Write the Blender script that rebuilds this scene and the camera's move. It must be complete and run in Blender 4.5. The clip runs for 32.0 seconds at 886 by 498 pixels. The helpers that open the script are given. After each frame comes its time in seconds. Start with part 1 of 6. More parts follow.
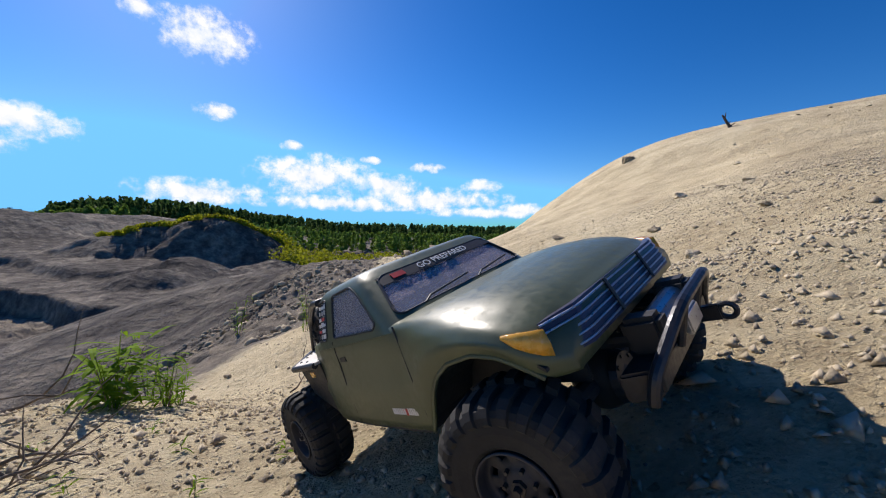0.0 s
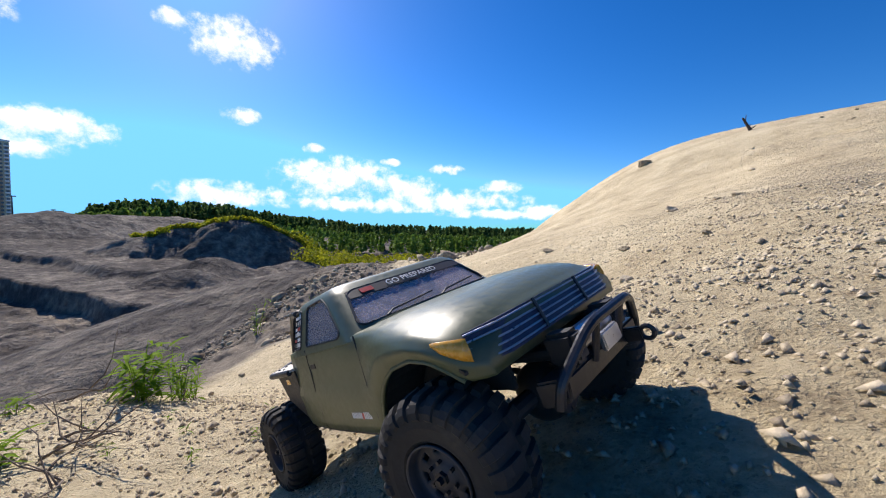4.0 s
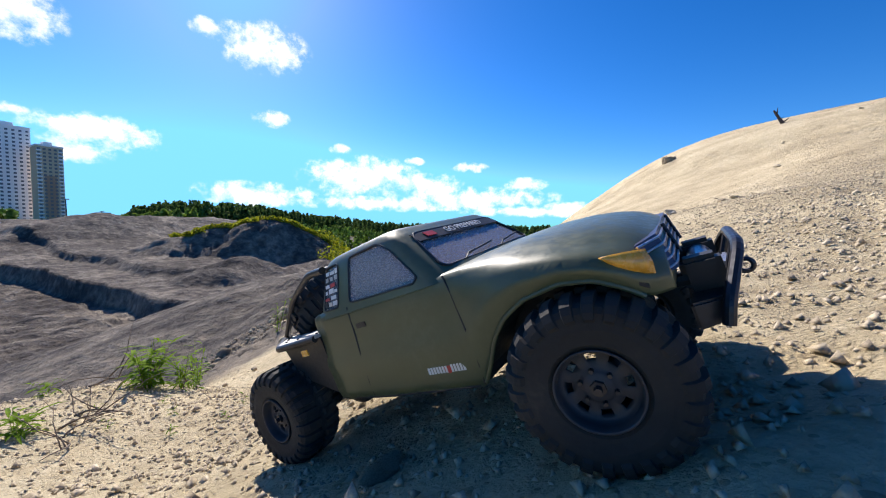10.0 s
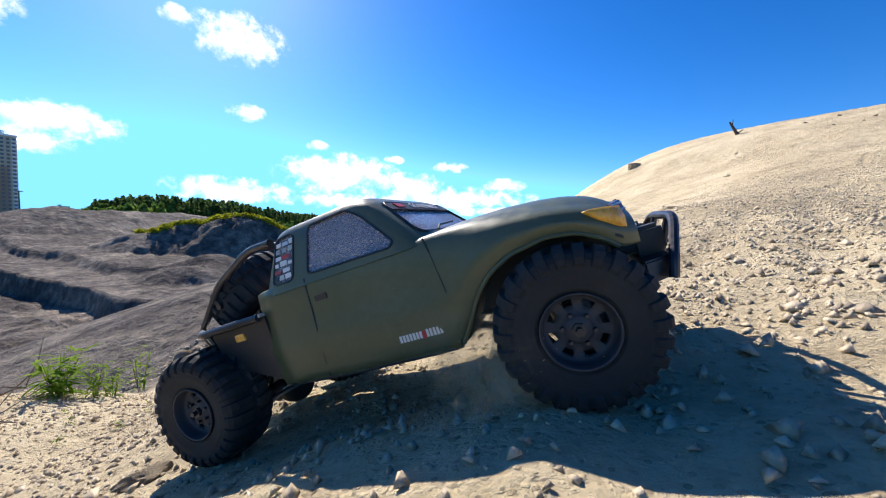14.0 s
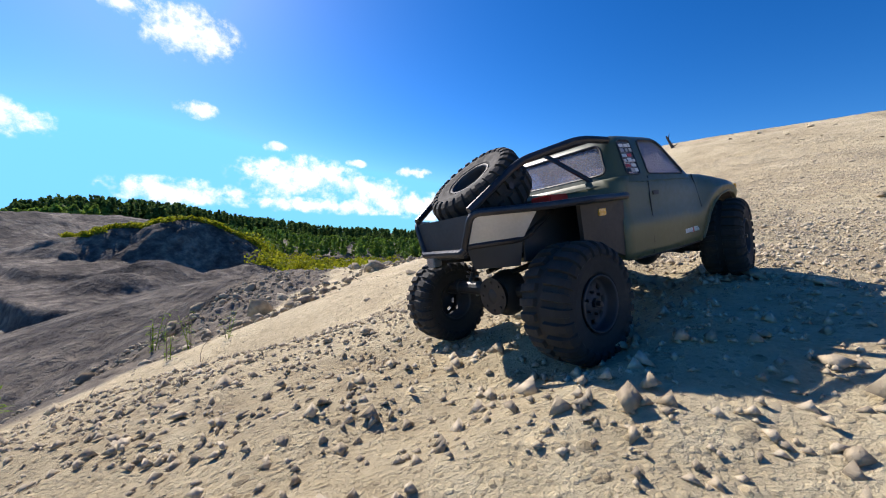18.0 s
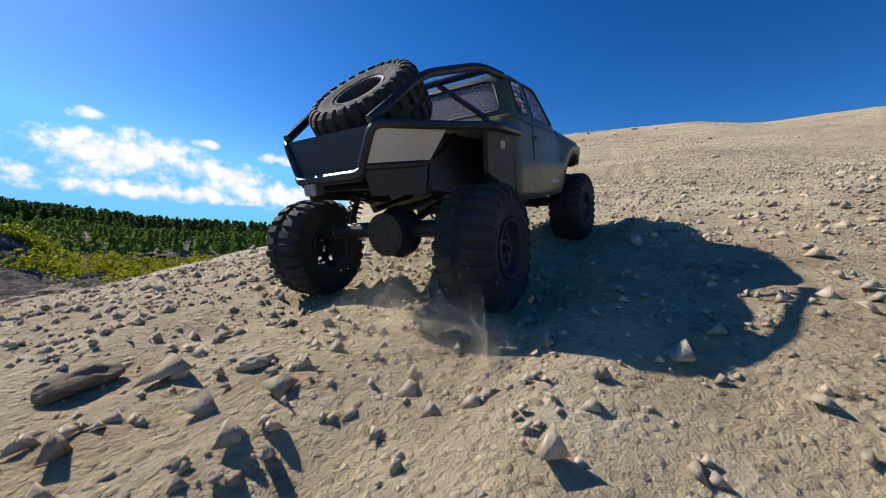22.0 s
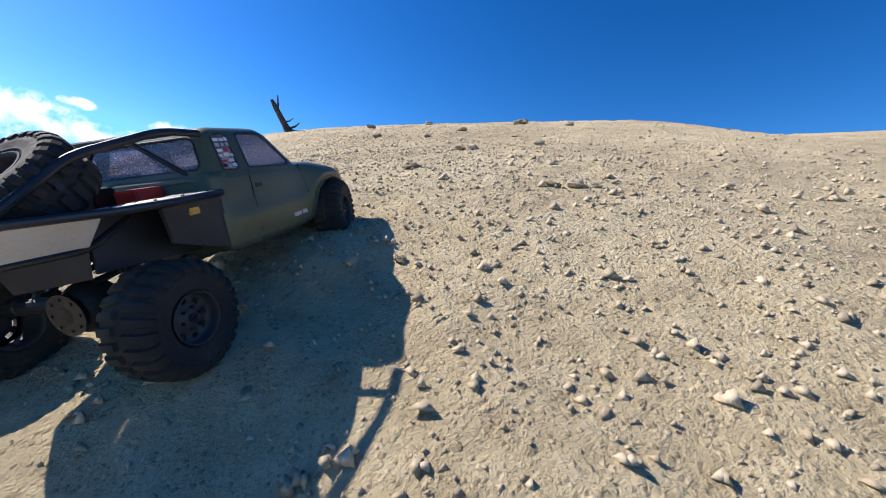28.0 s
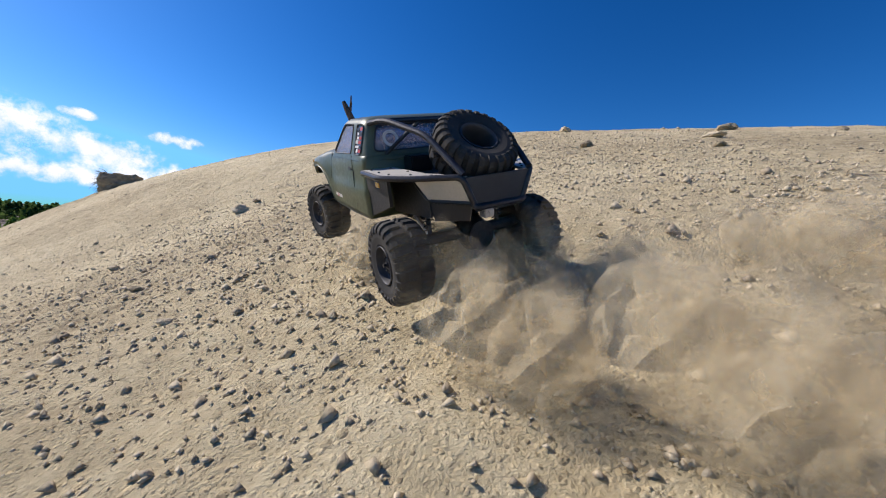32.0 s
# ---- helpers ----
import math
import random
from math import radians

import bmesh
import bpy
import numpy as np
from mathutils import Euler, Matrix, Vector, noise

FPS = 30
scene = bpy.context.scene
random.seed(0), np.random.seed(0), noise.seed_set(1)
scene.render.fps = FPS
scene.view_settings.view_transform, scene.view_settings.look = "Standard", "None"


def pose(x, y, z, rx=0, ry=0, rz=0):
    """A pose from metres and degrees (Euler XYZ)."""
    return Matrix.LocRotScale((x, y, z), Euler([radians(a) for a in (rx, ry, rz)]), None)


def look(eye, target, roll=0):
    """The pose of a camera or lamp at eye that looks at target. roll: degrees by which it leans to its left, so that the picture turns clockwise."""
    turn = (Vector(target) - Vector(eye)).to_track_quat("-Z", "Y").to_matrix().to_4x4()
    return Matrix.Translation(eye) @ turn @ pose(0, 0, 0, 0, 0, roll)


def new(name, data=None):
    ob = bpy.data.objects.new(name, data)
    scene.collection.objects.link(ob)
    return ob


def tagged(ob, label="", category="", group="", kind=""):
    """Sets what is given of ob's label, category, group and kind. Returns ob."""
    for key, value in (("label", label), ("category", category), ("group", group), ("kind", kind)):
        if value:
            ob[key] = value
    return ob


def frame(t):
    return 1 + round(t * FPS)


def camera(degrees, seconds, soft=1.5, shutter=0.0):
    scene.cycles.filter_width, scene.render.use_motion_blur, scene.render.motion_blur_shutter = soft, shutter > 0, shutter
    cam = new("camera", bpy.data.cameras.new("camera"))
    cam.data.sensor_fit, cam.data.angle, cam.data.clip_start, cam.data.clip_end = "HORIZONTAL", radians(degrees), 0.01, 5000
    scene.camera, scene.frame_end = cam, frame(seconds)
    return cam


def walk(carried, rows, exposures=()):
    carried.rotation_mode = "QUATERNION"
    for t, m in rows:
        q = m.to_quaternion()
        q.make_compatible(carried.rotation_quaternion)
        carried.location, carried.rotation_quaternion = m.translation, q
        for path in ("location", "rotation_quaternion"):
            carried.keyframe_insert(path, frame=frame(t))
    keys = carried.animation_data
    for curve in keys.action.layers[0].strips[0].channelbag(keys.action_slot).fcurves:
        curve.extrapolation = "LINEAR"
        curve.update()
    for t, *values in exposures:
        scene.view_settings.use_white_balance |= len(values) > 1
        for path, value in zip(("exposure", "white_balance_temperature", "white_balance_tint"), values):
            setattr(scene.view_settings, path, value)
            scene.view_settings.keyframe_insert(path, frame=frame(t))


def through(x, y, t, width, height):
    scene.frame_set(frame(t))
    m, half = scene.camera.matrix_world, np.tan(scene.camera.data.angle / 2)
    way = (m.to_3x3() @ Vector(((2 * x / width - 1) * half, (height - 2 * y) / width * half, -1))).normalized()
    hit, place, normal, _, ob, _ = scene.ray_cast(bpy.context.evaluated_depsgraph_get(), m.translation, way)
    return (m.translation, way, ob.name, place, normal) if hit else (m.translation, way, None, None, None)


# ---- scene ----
# The camera: a wide lens carried by hand, low over the sand behind and beside the model truck.
scene.cycles.transparent_max_bounces = 40  # for the thin veils of dust
cam = camera(101.6, 32.0, soft=1.1, shutter=0.015)
PATH = [  # seconds, place in metres, turn in degrees
    (0, 0.0002, 0.0203, 0.0021, 86.826, -0.96, -0.351),
    (0.5, 0.0197, -0.0011, 0.0044, 86.959, -0.891, 0.333),
    (1, 0.0461, -0.0266, 0.0113, 86.995, -0.896, 0.955),
    (1.5, 0.0642, -0.0384, 0.027, 87.002, -0.934, 1.4),
    (2, 0.0803, -0.0504, 0.038, 87.015, -0.856, 2.539),
    (2.5, 0.1152, -0.0768, 0.0546, 87.091, -0.83, 2.84),
    (3, 0.1402, -0.1066, 0.0717, 87.114, -1.059, 2.34),
    (3.5, 0.1523, -0.1309, 0.0814, 87.096, -1.074, 2.39),
    (5.5, 0.2347, -0.2063, 0.117, 86.709, -1.171, 4.164),
    (6, 0.2448, -0.2116, 0.117, 86.726, -1.155, 4.707),
    (6.5, 0.259, -0.2225, 0.113, 86.788, -1.102, 5.175),
    (7, 0.2721, -0.2374, 0.1128, 86.823, -1.078, 5.354),
    (7.5, 0.2845, -0.2452, 0.1138, 86.804, -1.018, 5.564),
    (8, 0.291, -0.2464, 0.1161, 86.765, -0.948, 5.919),
    (8.5, 0.3046, -0.2481, 0.1193, 86.729, -0.812, 6.211),
    (9, 0.3258, -0.2508, 0.1274, 86.665, -0.765, 6.527),
    (9.5, 0.35, -0.2563, 0.1347, 86.636, -0.739, 6.982),
    (10, 0.3876, -0.2645, 0.1456, 86.674, -0.767, 6.465),
    (10.5, 0.4243, -0.2779, 0.1535, 86.726, -0.94, 5.852),
    (11, 0.4561, -0.289, 0.1571, 86.782, -1.044, 5.186),
    (11.5, 0.4817, -0.3, 0.1579, 86.82, -1.145, 4.561),
    (12, 0.5126, -0.3058, 0.1642, 86.791, -1.226, 4.231),
    (12.5, 0.5428, -0.3063, 0.1727, 86.714, -1.315, 3.916),
    (13, 0.5594, -0.3105, 0.1746, 86.67, -1.345, 3.79),
    (13.5, 0.5752, -0.3071, 0.1787, 86.665, -1.442, 3.57),
    (14, 0.6016, -0.3009, 0.1919, 86.675, -1.565, 3.165),
    (14.5, 0.6146, -0.2947, 0.1937, 86.712, -1.637, 2.738),
    (16.5, 0.6979, -0.2747, 0.1984, 87.621, -1.818, -0.682),
    (17, 0.7484, -0.254, 0.2087, 87.745, -1.774, -1.345),
    (17.5, 0.8297, -0.2268, 0.2251, 87.777, -1.827, -2.073),
    (18, 0.944, -0.1115, 0.247, 87.658, -1.863, -2.68),
    (18.5, 1.0672, 0.0542, 0.2724, 87.486, -1.869, -3.15),
    (19, 1.2318, 0.2627, 0.3004, 87.445, -1.998, -5.41),
    (19.5, 1.4135, 0.4888, 0.294, 87.597, -2.053, -6.318),
    (20, 1.7063, 0.7939, 0.3409, 87.539, -1.924, -6.738),
    (20.5, 2.0796, 1.2081, 0.4177, 87.372, -2.066, -8.33),
    (21, 2.3233, 1.5586, 0.4789, 87.286, -2.111, -12.357),
    (21.5, 2.7509, 1.927, 0.5748, 87.467, -2.183, -17.437),
    (22, 3.1189, 2.2399, 0.6194, 87.581, -2.52, -22.276),
    (22.5, 3.5101, 2.5348, 0.7076, 87.521, -2.779, -23.663),
    (23, 3.8608, 2.8193, 0.7952, 87.494, -2.836, -25.552),
    (23.5, 4.2407, 3.1346, 0.9202, 87.295, -2.927, -28.841),
    (24, 4.7939, 3.4798, 1.012, 87.382, -3.316, -31.137),
    (24.5, 5.1027, 3.7162, 1.1196, 87.32, -3.142, -31.657),
    (25, 5.5278, 4.0498, 1.2852, 87.242, -2.907, -31.77),
    (25.5, 5.9932, 4.4322, 1.4636, 86.812, -3.775, -32.93),
    (26, 6.439, 4.7414, 1.6157, 86.863, -4.584, -33.578),
    (26.5, 6.9029, 4.998, 1.747, 87.616, -4.807, -34.128),
    (28.5, 7.4311, 5.7692, 2.0775, 86.965, -5.18, -34.556),
    (29, 7.4209, 5.9077, 2.1129, 87.274, -5.417, -35.045),
    (29.5, 7.3159, 6.0859, 2.1013, 87.57, -5.501, -34.862),
    (30, 7.2313, 6.3137, 2.0934, 88.889, -5.603, -37.055),
    (30.5, 7.1422, 6.4877, 2.1119, 89.202, -5.294, -37.433),
    (31, 7.0825, 6.6401, 2.1232, 88.94, -5.163, -36.614),
    (31.5, 7.0273, 6.7956, 2.1121, 88.874, -5.264, -36.122),
    (32, 6.9634, 6.9782, 2.1212, 88.743, -5.254, -34.678),
]
walk(cam, [(t, pose(*p)) for t, *p in PATH],
     [(t, e, 6500, 14) for t, e in ((0, 0.08), (3, 0.3), (6, 0.4), (9, 0.45), (12, 0.65), (14.5, 0.7), (17, 0.6), (18.5, 0.3), (20, 0.05), (22, 0.1), (26, 0.15), (28.5, 0.55), (30, 0.55), (31, 0.3), (32, 0.15))])

# The model truck's way: seconds, ground point under its rear axle, turn in degrees.
DRIVE = [
    (0, -0.0467, 0.4987, -0.2783, 14.29, -20.18, -49.43),
    (0.5, -0.0344, 0.4782, -0.2728, 13.12, -20.14, -50.14),
    (1, -0.0193, 0.4546, -0.2651, 12.16, -20.33, -50.27),
    (1.5, -0.0078, 0.4368, -0.2559, 11.76, -20.41, -49.51),
    (2, 0.0027, 0.4239, -0.2491, 11.9, -20.41, -48.65),
    (2.5, 0.0227, 0.4011, -0.2385, 11.42, -20.57, -48.94),
    (3, 0.0383, 0.3762, -0.2286, 11.27, -20.86, -48.62),
    (3.5, 0.0459, 0.3563, -0.2226, 10.68, -21.08, -47.16),
    (5.5, 0.107, 0.2791, -0.1862, 9.67, -21.58, -42.62),
    (6, 0.1185, 0.271, -0.1817, 10.14, -21.92, -41.25),
    (6.5, 0.1311, 0.2608, -0.1789, 10.36, -22.23, -40.24),
    (7, 0.1453, 0.249, -0.1739, 9.9, -22.6, -39.27),
    (7.5, 0.1594, 0.2375, -0.1688, 9.53, -23.04, -38.48),
    (8, 0.168, 0.228, -0.1677, 8.5, -23.47, -36.5),
    (8.5, 0.1849, 0.2186, -0.1606, 8.1, -23.51, -34.43),
    (9, 0.2111, 0.2036, -0.1453, 8.45, -23.41, -31.72),
    (9.5, 0.2415, 0.1839, -0.1245, 8.34, -21.58, -28.52),
    (10, 0.2679, 0.1681, -0.1094, 7.84, -20.25, -28.97),
    (10.5, 0.295, 0.1506, -0.0935, 7.28, -19.82, -27.67),
    (11, 0.3225, 0.1345, -0.0832, 6.43, -19.52, -25.98),
    (11.5, 0.3483, 0.1111, -0.0789, 4.48, -20.38, -22.88),
    (12, 0.3719, 0.1023, -0.0721, 3.91, -20.48, -20.85),
    (12.5, 0.3955, 0.0983, -0.0642, 3.75, -20.3, -19.68),
    (13, 0.4099, 0.0943, -0.0595, 3.16, -20.2, -18.04),
    (13.5, 0.423, 0.0945, -0.0554, 2.79, -20.04, -16.83),
    (14, 0.442, 0.0939, -0.0461, 2.75, -20.1, -15.98),
    (14.5, 0.4629, 0.0956, -0.0356, 2.61, -19.56, -13.39),
    (16.5, 0.6323, 0.0962, 0.0186, -3.02, -14.99, 5.78),
    (17, 0.7194, 0.1122, 0.0448, -4.74, -12.77, 13.27),
    (17.5, 0.8522, 0.1419, 0.0862, -5.09, -9.71, 22.19),
    (18, 1.0376, 0.2638, 0.1226, -5.6, -8.44, 31.76),
    (18.5, 1.2396, 0.4536, 0.1639, -6.49, -4.79, 43.19),
    (19, 1.4169, 0.6675, 0.1941, -5.99, -5.72, 50.71),
    (19.5, 1.6132, 0.9262, 0.217, -3.17, -5.98, 50.34),
    (20, 1.9006, 1.2455, 0.2742, -2.31, -4.81, 48.02),
    (20.5, 2.246, 1.6138, 0.3364, -0.92, -7.96, 46.41),
    (21, 2.4864, 1.9511, 0.4111, -2.22, -6.46, 40.81),
    (21.5, 2.8733, 2.2808, 0.4816, -2.36, -8.46, 38.01),
    (22, 3.2137, 2.5732, 0.5534, -2.98, -9.8, 36.88),
    (22.5, 3.5932, 2.8442, 0.6467, -5.47, -9.86, 37.67),
    (23, 3.9543, 3.1326, 0.7301, -9.85, -11.81, 36.59),
    (23.5, 4.3682, 3.4613, 0.8557, -11.42, -8.57, 35.95),
    (24, 4.9292, 3.8386, 0.9656, -7.2, -13.33, 37.92),
    (24.5, 5.2369, 4.1169, 1.0858, -7.46, -14.74, 39.75),
    (25, 5.6269, 4.4286, 1.2244, -7.12, -14.28, 40.65),
    (25.5, 6.0629, 4.7959, 1.3757, -9.27, -16.53, 41.84),
    (26, 6.4924, 5.1291, 1.5172, -9.46, -17.48, 40.24),
    (26.5, 6.9353, 5.4511, 1.6385, -9.53, -14.01, 37.34),
    (28.5, 7.41, 6.22, 1.915, -10.2, -16.6, 51.5),
    (29, 7.4653, 6.3795, 1.9687, -12.12, -20.55, 54.61),
    (29.5, 7.4383, 6.4896, 1.9891, -15.68, -17.64, 62.88),
    (30, 7.4144, 6.6621, 1.9951, -14.72, -17.71, 66.12),
    (30.5, 7.3993, 6.8075, 2.0164, -11.22, -18.93, 65.29),
    (31, 7.369, 6.9664, 2.0352, -11.37, -17.16, 71.25),
    (31.5, 7.3335, 7.1447, 2.0516, -13.0, -14.39, 81.32),
    (32, 7.2709, 7.3565, 2.0718, -16.72, -11.58, 88.45),
]

# ---- world and light ----
SUN_AZ, SUN_EL = radians(-37.0), radians(38.5)
SUN_WAY = Vector((math.sin(SUN_AZ) * math.cos(SUN_EL), math.cos(SUN_AZ) * math.cos(SUN_EL), math.sin(SUN_EL)))
world = bpy.data.worlds.new("world")
scene.world = world
world.use_nodes = True
wt = world.node_tree
sky = wt.nodes.new("ShaderNodeTexSky")
sky.sky_type, sky.sun_disc = "NISHITA", False
sky.sun_elevation, sky.sun_rotation = SUN_EL, SUN_AZ
sky.altitude, sky.air_density, sky.dust_density, sky.ozone_density = 600, 1.0, 0.35, 4.0
tone = wt.nodes.new("ShaderNodeHueSaturation")
tone.inputs["Hue"].default_value = 0.5
tone.inputs["Saturation"].default_value = 1.33
wt.links.new(sky.outputs[0], tone.inputs["Color"])
deep = wt.nodes.new("ShaderNodeGamma")  # dry air: deeper blue away from the sun
deep.inputs[1].default_value = 1.25
wt.links.new(tone.outputs[0], deep.inputs[0])
level = wt.nodes.new("ShaderNodeMix")
level.data_type, level.blend_type = "RGBA", "MULTIPLY"
level.inputs[0].default_value = 1.0
level.inputs[7].default_value = (0.68, 0.68, 0.68, 1)
wt.links.new(deep.outputs[0], level.inputs[6])
clear = wt.nodes.new("ShaderNodeMix")  # a clean, dry air: the haze stays blue down to the horizon
clear.data_type, clear.blend_type = "RGBA", "DARKEN"
clear.inputs[0].default_value = 1.0
clear.inputs[7].default_value = (1.6, 5.2, 10.5, 1)
wt.links.new(level.outputs[2], clear.inputs[6])
wt.links.new(clear.outputs[2], wt.nodes["Background"].inputs[0])
wt.nodes["Background"].inputs[1].default_value = 0.112
sun = new("sun", bpy.data.lights.new("sun", "SUN"))
sun.data.energy, sun.data.angle, sun.data.color = 5.0, radians(0.53), (1.0, 0.935, 0.83)
sun.matrix_world = look(SUN_WAY * 60, (0, 0, 0))


# ---- materials ----
def material(name, stops, scale=8.0, fine=60.0, rough=0.8, metal=0.0, bump=0.3, depth=0.004, bump_scale=None, mottle=0.35,
             space="Object", alpha=1.0, coat=0.0, spec=0.5, per_piece=0.0, through=0.0):
    """A surface whose colour runs through stops by two scales of noise, with a fine relief."""
    m = bpy.data.materials.new(name)
    m.use_nodes = True
    n, k = m.node_tree.nodes, m.node_tree.links
    b = n["Principled BSDF"]
    co = n.new("ShaderNodeTexCoord")
    big, small = n.new("ShaderNodeTexNoise"), n.new("ShaderNodeTexNoise")
    big.inputs["Scale"].default_value, big.inputs["Detail"].default_value = scale, 6
    small.inputs["Scale"].default_value, small.inputs["Detail"].default_value = fine, 8
    small.inputs["Roughness"].default_value = 0.65
    mix = n.new("ShaderNodeMix")
    mix.inputs[0].default_value = mottle
    ramp = n.new("ShaderNodeValToRGB")
    el = ramp.color_ramp.elements
    while len(el) < len(stops):
        el.new(0.5)
    for e, (p, c) in zip(el, stops):
        e.position, e.color = p, (*c, 1)
    for t in (big, small):
        k.new(co.outputs[space], t.inputs["Vector"])
    k.new(big.outputs[0], mix.inputs[2])
    k.new(small.outputs[0], mix.inputs[3])
    value = mix.outputs[0]
    if per_piece:
        info = n.new("ShaderNodeNewGeometry")
        off = n.new("ShaderNodeMath")
        off.operation = "MULTIPLY_ADD"
        off.inputs[1].default_value = per_piece
        k.new(info.outputs["Random Per Island"], off.inputs[0])
        k.new(value, off.inputs[2])
        sub = n.new("ShaderNodeMath")
        sub.operation = "SUBTRACT"
        sub.inputs[1].default_value = per_piece / 2
        k.new(off.outputs[0], sub.inputs[0])
        value = sub.outputs[0]
    k.new(value, ramp.inputs[0])
    k.new(ramp.outputs[0], b.inputs["Base Color"])
    b.inputs["Metallic"].default_value = metal
    b.inputs["Specular IOR Level"].default_value = spec
    b.inputs["Coat Weight"].default_value = coat
    b.inputs["Alpha"].default_value = alpha
    rr = n.new("ShaderNodeMapRange")
    rr.inputs[1].default_value, rr.inputs[2].default_value = 0.3, 0.7
    rr.inputs[3].default_value, rr.inputs[4].default_value = max(0.02, rough - 0.12), min(1, rough + 0.12)
    k.new(small.outputs[0], rr.inputs[0])
    k.new(rr.outputs[0], b.inputs["Roughness"])
    if bump:
        bp = n.new("ShaderNodeBump")
        bp.inputs["Strength"].default_value, bp.inputs["Distance"].default_value = bump, depth
        src = small
        if bump_scale:
            src = n.new("ShaderNodeTexNoise")
            src.inputs["Scale"].default_value, src.inputs["Detail"].default_value = bump_scale, 7
            src.inputs["Roughness"].default_value = 0.7
            k.new(co.outputs[space], src.inputs["Vector"])
        k.new(src.outputs[0], bp.inputs["Height"])
        k.new(bp.outputs[0], b.inputs["Normal"])
    if through:
        b.inputs["Subsurface Weight"].default_value = 0
        tl = n.new("ShaderNodeBsdfTranslucent")
        mx = n.new("ShaderNodeMixShader")
        mx.inputs[0].default_value = through
        k.new(ramp.outputs[0], tl.inputs["Color"])
        k.new(b.outputs[0], mx.inputs[1])
        k.new(tl.outputs[0], mx.inputs[2])
        k.new(mx.outputs[0], n["Material Output"].inputs["Surface"])
    return m


def ground_material():
    """Pale sand with grit; by the share of soil it turns into grey clods, then into the quarry's dark earth."""
    m = bpy.data.materials.new("sand_and_soil")
    m.use_nodes = True
    n, k = m.node_tree.nodes, m.node_tree.links
    b = n["Principled BSDF"]
    co, soil = n.new("ShaderNodeTexCoord"), n.new("ShaderNodeAttribute")
    soil.attribute_name = "soil"

    def link(v, socket):
        if isinstance(v, (int, float)):
            socket.default_value = v
        else:
            k.new(v, socket)

    def fn(op, x, y=0.0, z=0.0):
        q = n.new("ShaderNodeMath")
        q.operation = op
        for i, v in enumerate((x, y, z)):
            link(v, q.inputs[i])
        return q.outputs[0]

    def noise_of(scale, detail=6, rough=0.6):
        t = n.new("ShaderNodeTexNoise")
        t.inputs["Scale"].default_value, t.inputs["Detail"].default_value, t.inputs["Roughness"].default_value = scale, detail, rough
        k.new(co.outputs["Object"], t.inputs["Vector"])
        return t.outputs[0]

    def grains(scale, share):
        """Rounded grains in a part of the cells: their height and their random shade."""
        t = n.new("ShaderNodeTexVoronoi")
        t.inputs["Scale"].default_value = scale
        k.new(co.outputs["Object"], t.inputs["Vector"])
        sep = n.new("ShaderNodeSeparateColor")
        k.new(t.outputs["Color"], sep.inputs[0])
        there = fn("LESS_THAN", sep.outputs[0], share)
        lift = fn("MULTIPLY", fn("MAXIMUM", fn("SUBTRACT", 0.48, t.outputs["Distance"]), 0.0), there)
        return fn("SQRT", lift), sep.outputs[1], fn("GREATER_THAN", lift, 0.03)

    def ramp(v, stops):
        r = n.new("ShaderNodeValToRGB")
        el = r.color_ramp.elements
        while len(el) < len(stops):
            el.new(0.5)
        for e, (q, c) in zip(el, stops):
            e.position, e.color = q, (*c, 1)
        k.new(v, r.inputs[0])
        return r.outputs[0]

    def blend(f, x, y, kind="MIX"):
        q = n.new("ShaderNodeMix")
        q.data_type, q.blend_type = "RGBA", kind
        link(f, q.inputs[0])
        k.new(x, q.inputs[6])
        k.new(y, q.inputs[7])
        return q.outputs[2]

    wide, mid, fine = noise_of(1.3), noise_of(26, 8, 0.65), noise_of(190, 6, 0.7)
    mixed = fn("MULTIPLY_ADD", wide, 0.42, fn("MULTIPLY_ADD", mid, 0.38, fn("MULTIPLY", fine, 0.2)))
    sand = ramp(mixed, [(0.35, (0.27, 0.205, 0.13)), (0.44, (0.50, 0.402, 0.25)), (0.52, (0.64, 0.527, 0.335)), (0.63, (0.77, 0.66, 0.445))])
    h1, c1, m1 = grains(95, 0.14)
    h2, c2, m2 = grains(210, 0.40)
    tone1 = ramp(c1, [(0.0, (0.55, 0.53, 0.52)), (0.6, (0.95, 0.94, 0.93)), (1.0, (1.2, 1.18, 1.15))])
    tone2 = ramp(c2, [(0.0, (0.6, 0.58, 0.56)), (0.6, (1.0, 1.0, 1.0)), (1.0, (1.2, 1.2, 1.18))])
    sand = blend(fn("MULTIPLY", m1, 0.8), sand, blend(1.0, sand, tone1, "MULTIPLY"))
    sand = blend(fn("MULTIPLY", m2, 0.8), sand, blend(1.0, sand, tone2, "MULTIPLY"))
    clods = ramp(fn("MULTIPLY_ADD", noise_of(3.5, 7), 0.6, fn("MULTIPLY", mid, 0.4)), [(0.3, (0.10, 0.085, 0.07)), (0.5, (0.21, 0.175, 0.135)), (0.7, (0.36, 0.30, 0.22))])
    e1, e2 = noise_of(0.09), noise_of(0.9, 8, 0.65)
    earth = ramp(fn("MULTIPLY_ADD", e1, 0.5, fn("MULTIPLY", e2, 0.5)), [(0.36, (0.045, 0.038, 0.036)), (0.46, (0.095, 0.081, 0.072)), (0.53, (0.18, 0.154, 0.128)), (0.62, (0.34, 0.29, 0.23))])
    share = fn("MULTIPLY_ADD", fn("SUBTRACT", noise_of(2.4, 6), 0.5), 0.9, soil.outputs["Fac"])
    s1 = n.new("ShaderNodeMapRange")
